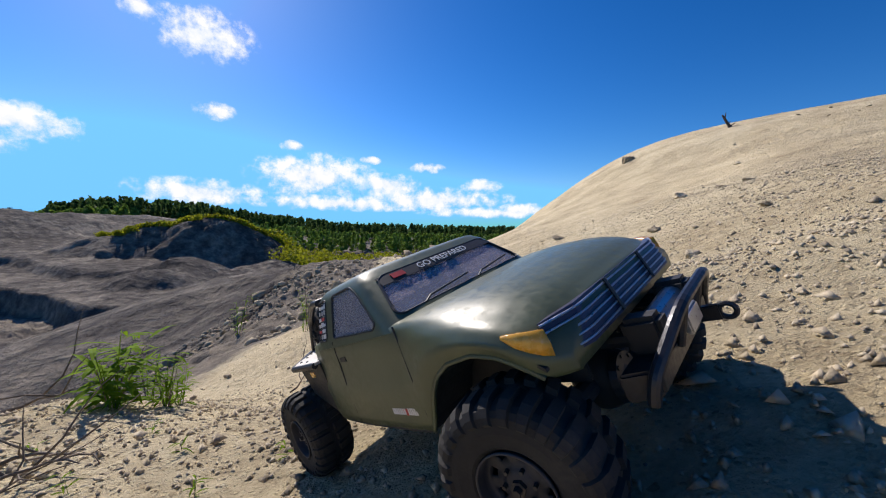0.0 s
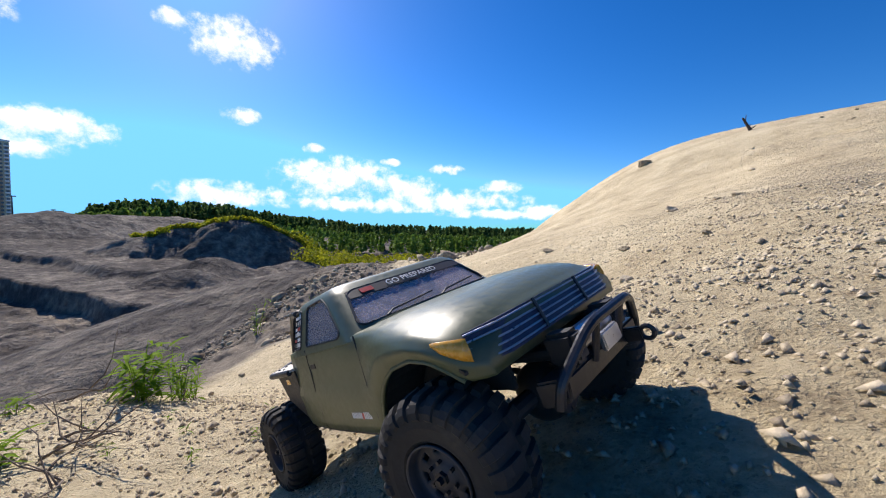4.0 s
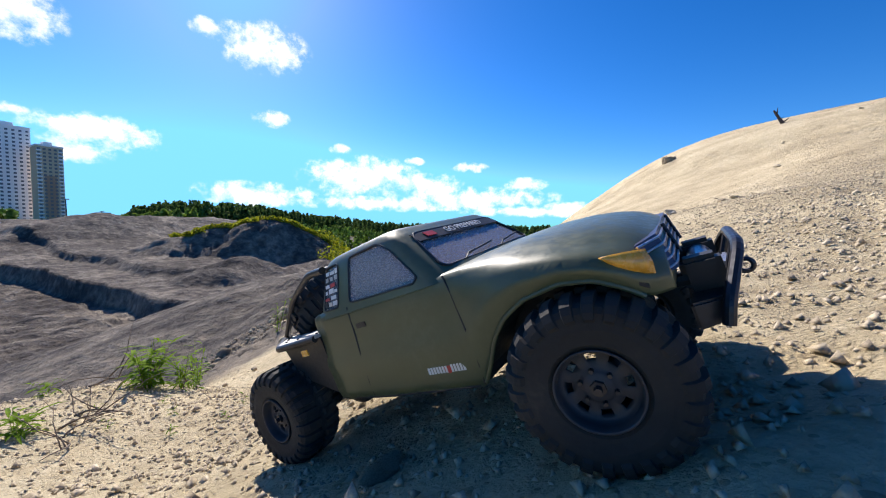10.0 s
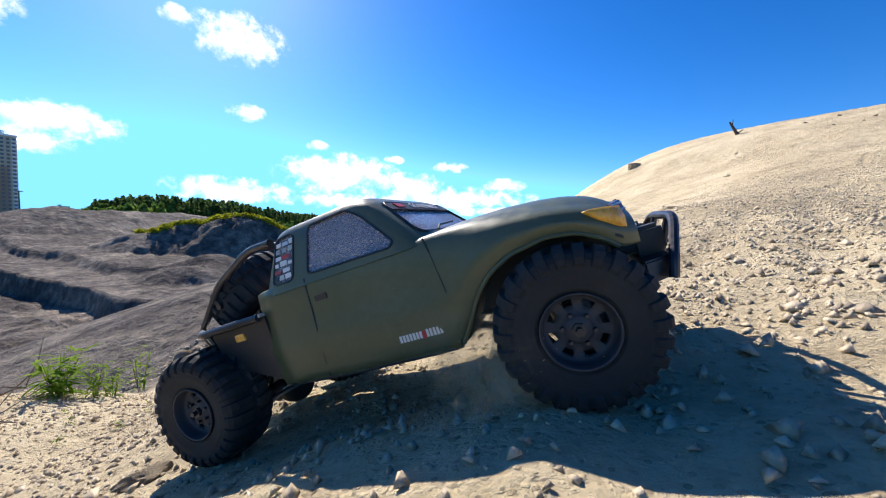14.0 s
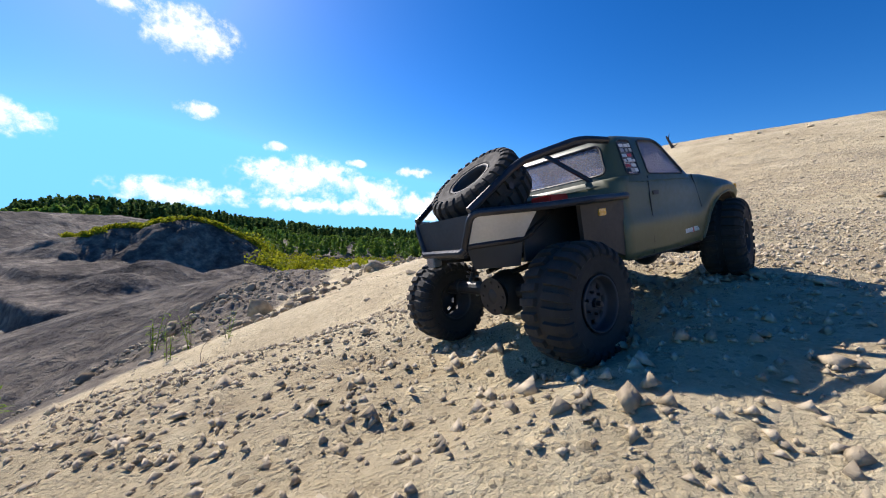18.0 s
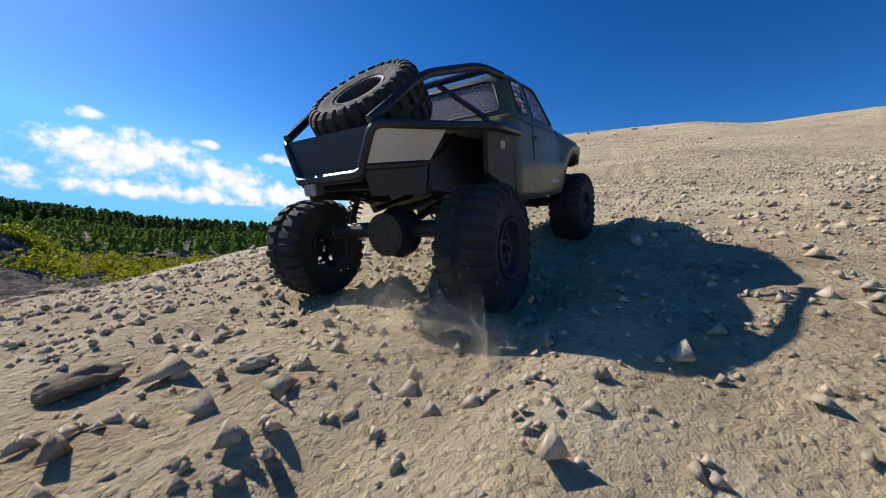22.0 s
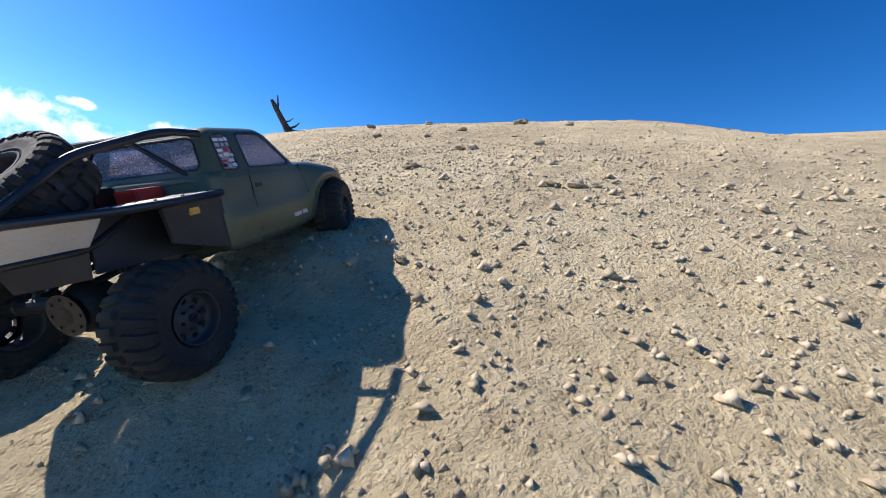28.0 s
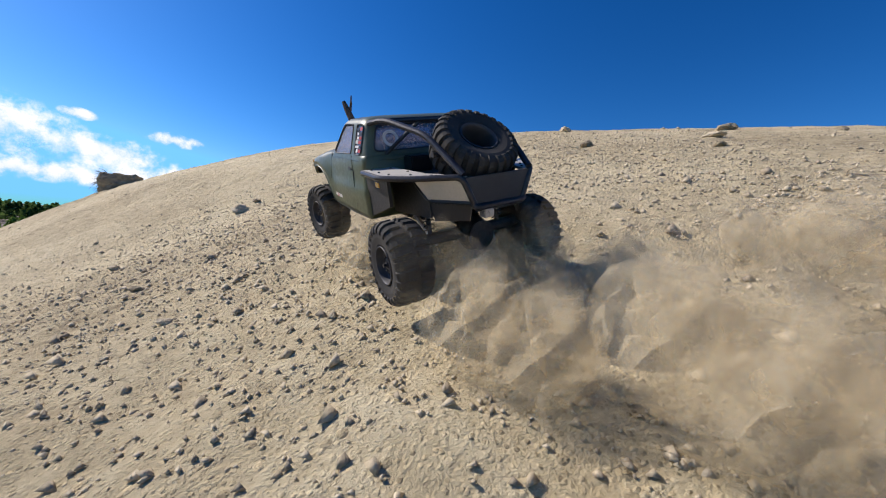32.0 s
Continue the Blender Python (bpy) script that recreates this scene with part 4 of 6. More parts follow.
def chassis(parent):
    for s in (-1, 1):
        bm = bmesh.new()
        tube(bm, bend(line((-48, s * 36, 112), (20, s * 36, 112), (80, s * 36, 98), (235, s * 36, 98), (280, s * 34, 112), (374, s * 34, 110)), 0.02), 4.5 * MM, 8)
        part("frame_rail", bm, TRIM, parent)
        for x, xt in ((0, 26), (313, 296)):
            bm = bmesh.new()
            a, b = v3(x, s * 52, 74), v3(xt, s * 44, 134)
            tube(bm, [a, a.lerp(b, 0.45)], 3 * MM, 8)
            tube(bm, [a.lerp(b, 0.45), b], 5.2 * MM, 10)
            sh = part("shock_absorber", bm, STEEL, parent)
            co = bmesh.new()
            d = (b - a).normalized()
            u = d.orthogonal().normalized()
            w = d.cross(u)
            tube(co, [a + (b - a) * (0.08 + 0.72 * i / 72) + 6.8 * MM * (math.cos(i * math.pi / 4) * u + math.sin(i * math.pi / 4) * w) for i in range(73)], 0.9 * MM, 5)
            part("coil_spring", co, STEEL, sh, "dark steel coil spring")
            bm = bmesh.new()
            x2 = 100 if x == 0 else 215
            tube(bm, line((x, s * 44, 62), (x2, s * 30, 88)), 3.2 * MM, 8)
            part("lower_link", bm, ALLOY if x == 0 else TRIM, parent)
            bm = bmesh.new()
            tube(bm, line((x, s * 18, 88), (x2, s * 34, 100)), 3 * MM, 8)
            part("upper_link", bm, TRIM, parent)
    for x, off in ((0, -9), (313, 9)):
        bm = bmesh.new()
        tube(bm, line((x, -96, 69), (x, -70, 69), (x, -69, 69), (x, 69, 69), (x, 70, 69), (x, 96, 69)), [9 * MM, 9 * MM, 7.5 * MM, 7.5 * MM, 9 * MM, 9 * MM], 12)
        part("axle", bm, TRIM, parent)
        bm = bmesh.new()
        bmesh.ops.create_uvsphere(bm, u_segments=20, v_segments=12, radius=1)
        for v in bm.verts:
            v.co = v3(x, off, 67) + Vector((v.co.x * 23 * MM, v.co.y * 20 * MM, v.co.z * 24 * MM))
        ca = part("diff_housing", bm, TRIM, parent, "rounded black gear housing on the axle", True)
        bm = bmesh.new()
        e = -1 if x == 0 else 1
        bmesh.ops.create_cone(bm, cap_ends=True, segments=20, radius1=19 * MM, radius2=17 * MM, depth=5 * MM, matrix=Matrix.Translation(v3(x + e * 19, off, 67)) @ Matrix.Rotation(radians(90), 4, "Y"))
        for k in range(8):
            t = 2 * math.pi * k / 8
            box(bm, (-3.6 * MM, -1.2 * MM, -1.2 * MM), (3.6 * MM, 1.2 * MM, 1.2 * MM), Matrix.Translation(v3(x + e * 19, off + 14.5 * math.cos(t), 67 + 14.5 * math.sin(t))))
        part("diff_cover", bm, STEEL, ca, "bolted diff cover")
    bm = bmesh.new()
    hexa(bm, [v3(95, -34, 74), v3(225, -34, 74), v3(225, 34, 74), v3(95, 34, 74), v3(80, -40, 102), v3(238, -40, 102), v3(238, 40, 102), v3(80, 40, 102)])
    part("skid_plate", bm, TRIM, parent)
    bm = bmesh.new()
    tube(bm, line((20, -6, 72), (95, 0, 88)), 4 * MM, 8)
    part("drive_shaft", bm, STEEL, parent)
    bm = bmesh.new()
    tube(bm, line((225, 0, 88), (293, 6, 72)), 4 * MM, 8)
    part("drive_shaft", bm, STEEL, parent)
    bm = bmesh.new()
    box(bm, (84 * MM, -88 * MM, 100 * MM), (236 * MM, 88 * MM, 106 * MM), bevel=2 * MM)
    box(bm, (250 * MM, -42 * MM, 106 * MM), (335 * MM, 42 * MM, 120 * MM), bevel=4 * MM)
    part("inner_tub", bm, TRIM, parent, "black inner tray under the cab")
    for y in (-45, 45):
        bm = bmesh.new()
        box(bm, (120 * MM, (y - 22) * MM, 106 * MM), (165 * MM, (y + 22) * MM, 130 * MM), bevel=4 * MM)
        box(bm, (108 * MM, (y - 22) * MM, 120 * MM), (122 * MM, (y + 22) * MM, 176 * MM), bevel=4 * MM)
        part("seat", bm, TRIM, parent, "black bucket seat inside the cab")
    for s in (-1, 1):
        bm = bmesh.new()
        arc = [(313 + 66 * math.cos(t), 76 + 64 * math.sin(t)) for t in np.linspace(radians(50), radians(160), 12)]
        strip = [[bm.verts.new(v3(x, s * y, z + h)) for y, h in ((60, 0), (100, 0), (100, 2), (60, 2))] for x, z in arc]
        for p, q in zip(strip, strip[1:]):
            for k in range(4):
                bm.faces.new((p[k], p[(k + 1) % 4], q[(k + 1) % 4], q[k]))
        bm.faces.new(strip[0])
        bm.faces.new(strip[-1][::-1])
        part("wheel_well", bm, TRIM, parent)
        bm = bmesh.new()
        box(bm, (246 * MM, (s * 57.5 - 1.5) * MM, 98 * MM), (350 * MM, (s * 57.5 + 1.5) * MM, 152 * MM), bevel=1 * MM)
        box(bm, (243 * MM, min(s * 58, s * 98) * MM, 88 * MM), (246 * MM, max(s * 58, s * 98) * MM, 150 * MM), bevel=1 * MM)
        part("inner_fender", bm, TRIM, parent, "black inner fender behind the wheel")


def front_bumper(parent):
    bm = bmesh.new()
    hexa(bm, [v3(366, -62, 86), v3(384, -56, 88), v3(384, 56, 88), v3(366, 62, 86), v3(366, -62, 102), v3(386, -56, 102), v3(386, 56, 102), v3(366, 62, 102)])
    bmesh.ops.bevel(bm, geom=list(bm.edges), offset=1.5 * MM, segments=2, affect="EDGES")
    b = part("front_bumper", bm, STEEL, parent, "black steel front bumper with winch")
    bm = bmesh.new()
    tube(bm, bend(line((380, -64, 88), (384, -62, 100), (398, -34, 124), (398, 34, 124), (384, 62, 100), (380, 64, 88)), 0.012), 3.3 * MM, 10)
    part("bull_bar", bm, STEEL, b, "worn bare-edged steel tube hoop")
    for y in (-20, 20):
        bm = bmesh.new()
        tube(bm, line((386, y, 98), (397, y, 123)), 2.5 * MM, 8)
        part("upright", bm, STEEL, b)
    bm = bmesh.new()
    tube(bm, line((377, -24, 112), (377, 24, 112)), 8 * MM, 14)
    part("winch_drum", bm, ALLOY, b, "grey winch drum")
    for y in (-32, 32):
        bm = bmesh.new()
        box(bm, (366 * MM, (y - 8) * MM, 102 * MM), (388 * MM, (y + 8) * MM, 123 * MM), bevel=3 * MM)
        part("winch_end", bm, TRIM, b)
    bm = bmesh.new()
    box(bm, (389 * MM, -13 * MM, 100 * MM), (393 * MM, 13 * MM, 112 * MM), bevel=1 * MM)
    part("fairlead", bm, ALLOY, b, "light metal fairlead")
    bm = bmesh.new()
    c = v3(401, 33, 95)
    tube(bm, [c + v3(4.6 * math.cos(t), 0, 4.6 * math.sin(t)) for t in np.linspace(0, 2 * math.pi, 17)], 1.7 * MM, 8, close=False)
    part("shackle", bm, STEEL, b, "black steel shackle ring")
    bm = bmesh.new()
    box(bm, (384 * MM, 30.5 * MM, 90 * MM), (398 * MM, 35.5 * MM, 100 * MM), bevel=1 * MM)
    part("shackle_tab", bm, STEEL, b)


def rear_bed(parent):
    for s in (-1, 1):
        bm = bmesh.new()
        top = [(80, 60), (80, 101), (18, 103), (-14, 82), (-61, 46), (-61, 38), (-10, 58)]
        lo = [bm.verts.new(v3(x, s * y, 147)) for x, y in top]
        hi = [bm.verts.new(v3(x, s * y, 150)) for x, y in top]
        bm.faces.new(hi)
        bm.faces.new(lo[::-1])
        for i in range(len(top)):
            j = (i + 1) % len(top)
            bm.faces.new((lo[i], lo[j], hi[j], hi[i]))
        pl = part("bed_panel", bm, PLATE, parent, "dusty light metal bed side panel with rivets")
        for x, y in ((70, 92), (40, 94), (15, 92), (-8, 76), (-30, 62), (-48, 48), (70, 66), (20, 66)):
            rv = bmesh.new()
            bmesh.ops.create_cone(rv, cap_ends=True, segments=8, radius1=1.6 * MM, radius2=1.1 * MM, depth=1.2 * MM, matrix=Matrix.Translation(v3(x, s * y, 150.6)))
            part("rivet", rv, TRIM, pl)
        bm = bmesh.new()
        tube(bm, bend(line((78, s * 101, 147), (18, s * 104, 147), (-14, s * 84, 147), (-64, s * 46, 150), (-66, s * 35, 125), (-66, s * 32, 119)), 0.008), 3.4 * MM, 10)
        part("bed_rail", bm, STEEL, parent, "black tube rail round the bed")
        bm = bmesh.new()
        tube(bm, bend(line((94, s * 80, 205), (60, s * 72, 208), (-8, s * 55, 191), (-64, s * 44, 152)), 0.014), 3.6 * MM, 10)
        part("cage_bar", bm, STEEL, parent, "sloping black cage tube")
        bm = bmesh.new()
        tube(bm, line((86, s * 86, 150), (72, s * 20, 205)), 2.6 * MM, 8)
        part("cage_brace", bm, STEEL, parent)
        bm = bmesh.new()
        q = [v3(-65, s * 44, 147), v3(-17, s * 77, 146), v3(-24, s * 64, 124), v3(-64.5, s * 34.5, 123)]
        o = v3(-0.8, s * 1.0, 0)
        hexa(bm, [p - o for p in q] + [p + o for p in q])
        part("tail_plate", bm, PLATE, parent, "pale grey angled tail plate")
        bm = bmesh.new()
        tube(bm, bend(line((-66, s * 33, 122), (-24, s * 64, 122), (10, s * 62, 138), (22, s * 62, 147)), 0.01), 2.8 * MM, 8)
        part("lower_rail", bm, STEEL, parent)
        bm = bmesh.new()
        box(bm, (40 * MM, -1 * MM, 132 * MM), (52 * MM, 1 * MM, 139 * MM), bevel=0.8 * MM)
        ob = part("side_marker", bm, AMBER, parent, "small amber side marker lamp")
        ob.location = v3(0, s * 95, 0)
        bm = bmesh.new()
        hexa(bm, [v3(20, s * 92, 112), v3(80, s * 94, 90), v3(80, s * 90, 90), v3(20, s * 88, 112), v3(14, s * 96, 147), v3(80, s * 97, 147), v3(80, s * 93, 147), v3(14, s * 92, 147)])
        part("bed_side", bm, TRIM, parent)
    bm = bmesh.new()
    tube(bm, bend(line((-66, -34, 120), (-68, -31, 117), (-68, 31, 117), (-66, 34, 120)), 0.005), 3.6 * MM, 10)
    part("tail_bar", bm, STEEL, parent, "black tube across the tail")
    bm = bmesh.new()
    hexa(bm, [v3(-67, -31, 112), v3(-63, -31, 112), v3(-63, 31, 112), v3(-67, 31, 112), v3(-65, -42, 149), v3(-61, -42, 149), v3(-61, 42, 149), v3(-65, 42, 149)])
    part("tailgate", bm, TRIM, parent, "dark dusty tailgate panel")
    for s in (-1, 1):
        bm = bmesh.new()
        q = [v3(-63, s * 32, 121), v3(-24, s * 62, 121), v3(-26, s * 58, 99), v3(-58, s * 33, 101)]
        o = v3(-0.7, s * 0.9, 0)
        hexa(bm, [p - o for p in q] + [p + o for p in q])
        part("mud_flap", bm, TRIM, parent, "dark flap below the tail")
        # added dark panel: hides the interior and stands in for its shade
        bm = bmesh.new()
        hexa(bm, [v3(-24, s * 60, 102), v3(76, s * 60, 92), v3(76, s * 62.5, 92), v3(-24, s * 62.5, 102), v3(-20, s * 60, 146), v3(78, s * 60, 146), v3(78, s * 62.5, 146), v3(-20, s * 62.5, 146)])
        part("shade_panel", bm, TRIM, parent, "added dark panel standing in for the shade beside the bed")
    bm = bmesh.new()
    tube(bm, line((72, -75, 207), (72, 75, 207)), 3.4 * MM, 10)
    part("cage_cross", bm, STEEL, parent)
    bm = bmesh.new()
    tube(bm, line((-20, -54, 170), (-20, 54, 170)), 3.2 * MM, 8)
    part("cage_cross", bm, STEEL, parent)
    bm = bmesh.new()
    box(bm, (-72 * MM, 11 * MM, 105 * MM), (-62 * MM, 24 * MM, 114 * MM), bevel=1 * MM)
    part("tow_block", bm, ALLOY, parent, "light metal tow block")
    bm = bmesh.new()
    box(bm, (-56 * MM, -50 * MM, 142 * MM), (78 * MM, 50 * MM, 144 * MM))
    part("bed_floor", bm, TRIM, parent)
    for k, (x, y, dx, dy, h) in enumerate(((60, -28, 30, 26, 16), (20, 10, 22, 18, 12), (62, 30, 24, 30, 20))):
        bm = bmesh.new()
        box(bm, ((x - dx / 2) * MM, (y - dy / 2) * MM, 144 * MM), ((x + dx / 2) * MM, (y + dy / 2) * MM, (144 + h) * MM), bevel=1.5 * MM)
        part("bed_cargo", bm, RED if k == 0 else STEEL, parent, "red toolbox in the bed" if k == 0 else "dark box in the bed")
    # spare wheel lying on the sloping cage
    return parent


def make_truck():
    truck = new("rc_truck")
    truck.empty_display_size = 0.1
    tagged(truck, "olive green radio-controlled pickup crawler with big knobbly tyres", "toy truck")
    lower_body(truck)
    cab(truck)
    flank_details(truck)
    chassis(truck)
    front_bumper(truck)
    rear_bed(truck)
    meshes = (rim_mesh(), tyre_mesh(), nut_mesh(), bolt_mesh())
    flipped = bpy.data.meshes.new("wheel")
    bm = bmesh.new()
    bm.from_mesh(meshes[0])
    bmesh.ops.rotate(bm, verts=bm.verts, cent=(0, 0, 0), matrix=Matrix.Rotation(math.pi, 3, "Z"))
    bm.to_mesh(flipped)
    bm.free()
    flipped.materials.append(RIM)
    wheels = []
    for x, y in ((315, -97), (315, 97), (-6, -97), (-6, 97)):
        left = y > 0
        wheels.append(wheel(truck, (flipped if left else meshes[0], *meshes[1:]), x, y, 70, left))
    sp = wheel(truck, (meshes[0], *meshes[1:]), -36, 0, 186, False)
    sp.name = "spare_wheel"
    sp["label"] = "spare wheel tied on the sloping rear cage"
    sp.rotation_euler = Matrix(((1, 0, 0), (0, 1, 0), (0, 0, 1))).to_euler()
    a = radians(37)
    face = Vector((-math.sin(a), 0, math.cos(a)))  # its open face looks up and back
    ex = Vector((math.cos(a), 0, math.sin(a)))
    ey = face  # it lies with its hollow back upwards
    sp.matrix_local = Matrix.Translation(v3(-14, -4, 171)) @ Matrix((ex, ey, ex.cross(ey))).transposed().to_4x4()
    return truck, wheels


truck, wheels = make_truck()
# ---- loose stones, clods, plants and dead wood on the pile ----
LANE = [(-0.6, 0.6), (0.3, 0.1), (1.2, 0.3), (2.2, 1.5), (3.6, 2.6), (5.2, 4.0), (6.8, 5.2), (7.4, 6.4), (7.3, 8.0)]


def lane_distance(x, y):
    best = np.full(x.shape, 1e9)
    for (ax, ay), (bx, by) in zip(LANE, LANE[1:]):
        dx, dy = bx - ax, by - ay
        t = np.clip(((x - ax) * dx + (y - ay) * dy) / (dx * dx + dy * dy), 0, 1)
        best = np.minimum(best, np.hypot(x - ax - t * dx, y - ay - t * dy))
    return best


def ball(sub):
    bm = bmesh.new()
    bmesh.ops.create_icosphere(bm, subdivisions=sub, radius=1)
    v = np.array([p.co[:] for p in bm.verts])
    f = np.array([[q.index for q in p.verts] for p in bm.faces])
    bm.free()
    return v, f


TETRA = (np.array([(1, 0.1, -0.5), (-0.6, 0.85, -0.45), (-0.5, -0.9, -0.5), (0.05, 0, 0.95)]), np.array([(0, 1, 3), (1, 2, 3), (2, 0, 3), (0, 2, 1)]))
OCTA = (np.array([(1, 0, 0), (-1, 0, 0), (0, 1, 0), (0, -1, 0), (0, 0, 1), (0, 0, -1)], float),
        np.array([(0, 2, 4), (2, 1, 4), (1, 3, 4), (3, 0, 4), (2, 0, 5), (1, 2, 5), (3, 1, 5), (0, 3, 5)]))


def scatter(name, xs, ys, sizes, base, mat, rng, sink=0.1, flat=0.7, jag=0.35):
    """Many stones in one mesh: base is jittered, turned, stretched and set into the ground at each place."""
    v, f = base
    n, k = len(xs), len(v)
    V = v[None] * (1 + jag * rng.uniform(-1, 1, (n, k, 1)))
    V = V * rng.uniform(0.65, 1.25, (n, 1, 3)) * np.array([1, 1, flat])
    a = rng.uniform(0, 2 * np.pi, n)
    tilt = rng.normal(0, 0.25, (n, 2))
    c, s = np.cos(a)[:, None], np.sin(a)[:, None]
    x, y, z = V[..., 0], V[..., 1], V[..., 2]
    x, y = x * c - y * s, x * s + y * c
    z = z + x * tilt[:, :1] + y * tilt[:, 1:]
    r = np.asarray(sizes)[:, None] / 2
    zs = relief(xs, ys)[:, None] + r * flat * (1 - 2 * sink) * 0.75
    P = np.stack([x * r + xs[:, None], y * r + ys[:, None], z * r + zs], -1).reshape(-1, 3)
    F = (f[None] + (np.arange(n) * k)[:, None, None]).reshape(-1, 3)
    return raw(name, P, F, mat)


def make_gravel():
    rng = np.random.default_rng(5)
    # fine grit along the way
    x, y = rng.uniform(-2.2, 9.5, 640000), rng.uniform(-1.4, 9.5, 640000)
    d = lane_distance(x, y)
    keep = rng.uniform(0, 1, len(x)) < np.exp(-(d / 1.15) ** 2) * (0.55 + 0.45 * (fractal(x, y, 0.5, 2, 91) > -0.2))
    x, y = x[keep][:170000], y[keep][:170000]
    ob = scatter("grit", x, y, 0.0052 * np.exp(rng.normal(0.25, 0.45, len(x))), TETRA, STONE, rng)
    tagged(ob, "fine pale grit strewn over the sand", "gravel", kind="stuff")
    # pebbles over the whole pile
    x, y = rng.uniform(-3.2, 12.5, 260000), rng.uniform(-1.8, 12.5, 260000)
    d = lane_distance(x, y)
    patch = fractal(x, y, 1.1, 3, 23)
    right = ease((x - 0.5 - 0.35 * y) / 1.5)
    keep = rng.uniform(0, 1, len(x)) < (0.12 + 0.75 * np.exp(-(d / 1.3) ** 2)) * (0.4 + 0.9 * ease(patch + 0.45)) * (0.55 + 0.45 * right)
    x, y, d = x[keep][:70000], y[keep][:70000], d[keep][:70000]
    ob = scatter("pebbles", x, y, (0.0030 + 0.0013 * np.minimum(d, 4)) * np.exp(rng.normal(0, 0.45, len(x))), OCTA, STONE, rng)
    tagged(ob, "small pale and grey pebbles lying on the sand", "gravel", kind="stuff")
    # larger stones and crumbly clods
    x, y = rng.uniform(-2.5, 12, 9000), rng.uniform(-1.6, 12.2, 9000)
    patch = fractal(x, y, 1.3, 3, 37)
    d = lane_distance(x, y)
    keep = rng.uniform(0, 1, len(x)) < (0.05 + 0.30 * ease(patch * 1.4)) * (0.35 + 0.65 * ease((d - 0.15) / 0.6))
    x, y = x[keep][:850], y[keep][:850]
    ob = scatter("stones", x, y, 0.0082 * np.exp(rng.normal(0, 0.42, len(x))) * (1 + 0.15 * np.minimum(lane_distance(x, y), 5)), ball(1), CLAY, rng, jag=0.22)
    tagged(ob, "brown crumbly stones and clods on the slope", "stones", kind="stuff")
    # rough dark rubble on the bank towards the pit
    x, y = rng.uniform(-7, 1.0, 16000), rng.uniform(1.0, 13, 16000)
    keep = (x < -1.0 + 0.28 * (y - 2) + 0.5 * fractal(x, y, 1.5, 3, 43)) & (x > -6.0 + 0.25 * y) & (fractal(x, y, 1.0, 3, 47) > -0.25)
    x, y = x[keep][:1700], y[keep][:1700]
    ob = scatter("rubble", x, y, 0.05 * np.exp(rng.normal(0, 0.6, len(x))), ball(1), CLAY, rng, jag=0.3)
    tagged(ob, "grey-brown rubble and broken clods on the bank", "rubble", kind="stuff")


def rock_mesh(seed, jag=0.22):
    rng = np.random.default_rng(seed)
    bm = bmesh.new()
    bmesh.ops.create_icosphere(bm, subdivisions=3, radius=1)
    off = Vector(rng.uniform(-20, 20, 3))
    for v in bm.verts:
        p = v.co.copy()
        n = noise.noise(p * 1.1 + off) * 0.45 + noise.noise(p * 2.6 + off) * 0.2 + noise.noise(p * 6 + off) * 0.07
        v.co = p * (1 + n)
        v.co.z *= 0.75
        if v.co.z < -0.35:
            v.co.z = -0.35 - (v.co.z + 0.35) * -0.3
    return mesh_of("rock", bm, CLAY if seed % 2 else STONE)


def make_rocks():
    shapes = [rock_mesh(k) for k in range(1, 7)]
    rng = random.Random(9)
    spots = [(0.31, 0.01, 0.034), (0.05, -0.10, 0.02), (1.01, 1.72, 0.07), (0.71, 1.03, 0.045), (1.08, 1.22, 0.04), (5.46, 6.74, 0.10), (2.28, 2.7, 0.08),
             (1.39, 0.41, 0.016), (3.01, 2.50, 0.032), (3.10, 2.47, 0.02), (4.73, 3.72, 0.03), (4.84, 3.84, 0.03), (5.01, 3.66, 0.03), (5.37, 3.64, 0.035), (4.22, 2.98, 0.03),
             (2.29, 1.11, 0.04), (3.4, 1.74, 0.05), (5.89, 3.93, 0.06), (9.7, 7.9, 0.12), (6.17, 4.6, 0.05), (8.16, 5.39, 0.06), (7.06, 5.13, 0.04), (9.7, 7.4, 0.08),
             (8.03, 6.06, 0.040), (8.00, 6.09, 0.028), (8.05, 6.03, 0.022), (8.24, 6.74, 0.04), (8.27, 6.70, 0.035), (7.92, 6.52, 0.05), (8.92, 7.68, 0.07), (8.84, 9.12, 0.08), (8.58, 6.66, 0.04),
             (8.56, 7.53, 0.045), (9.35, 8.86, 0.10), (8.45, 8.02, 0.06), (7.15, 8.95, 0.07), (7.22, 9.02, 0.05), (6.77, 8.5, 0.03), (6.87, 8.01, 0.03), (6.94, 7.66, 0.022),
             (7.65, 6.04, 0.018), (7.59, 6.07, 0.02), (0.84, 2.6, 0.07), (1.9, 2.9, 0.10), (2.6, 3.4, 0.10), (0.6, 2.1, 0.05), (2.05, 0.55, 0.03), (2.75, 1.25, 0.03), (1.55, 0.1, 0.03)]
    for i, (x, y, s) in enumerate(spots):
        ob = new("rock", shapes[i % len(shapes)])
        z = at(x, y)
        ob.matrix_world = Matrix.Translation((x, y, z + 0.10 * s)) @ Euler((rng.uniform(-0.2, 0.2), rng.uniform(-0.2, 0.2), rng.uniform(0, 6.3))).to_matrix().to_4x4() @ Matrix.Diagonal((s * rng.uniform(0.42, 0.62), s * rng.uniform(0.36, 0.5), s * rng.uniform(0.3, 0.45), 1))
        tagged(ob, "rough grey-brown stone half sunk in the sand" if i % 2 else "crumbly brown clod of dried clay on the sand", "rock", "loose rocks on the pile")


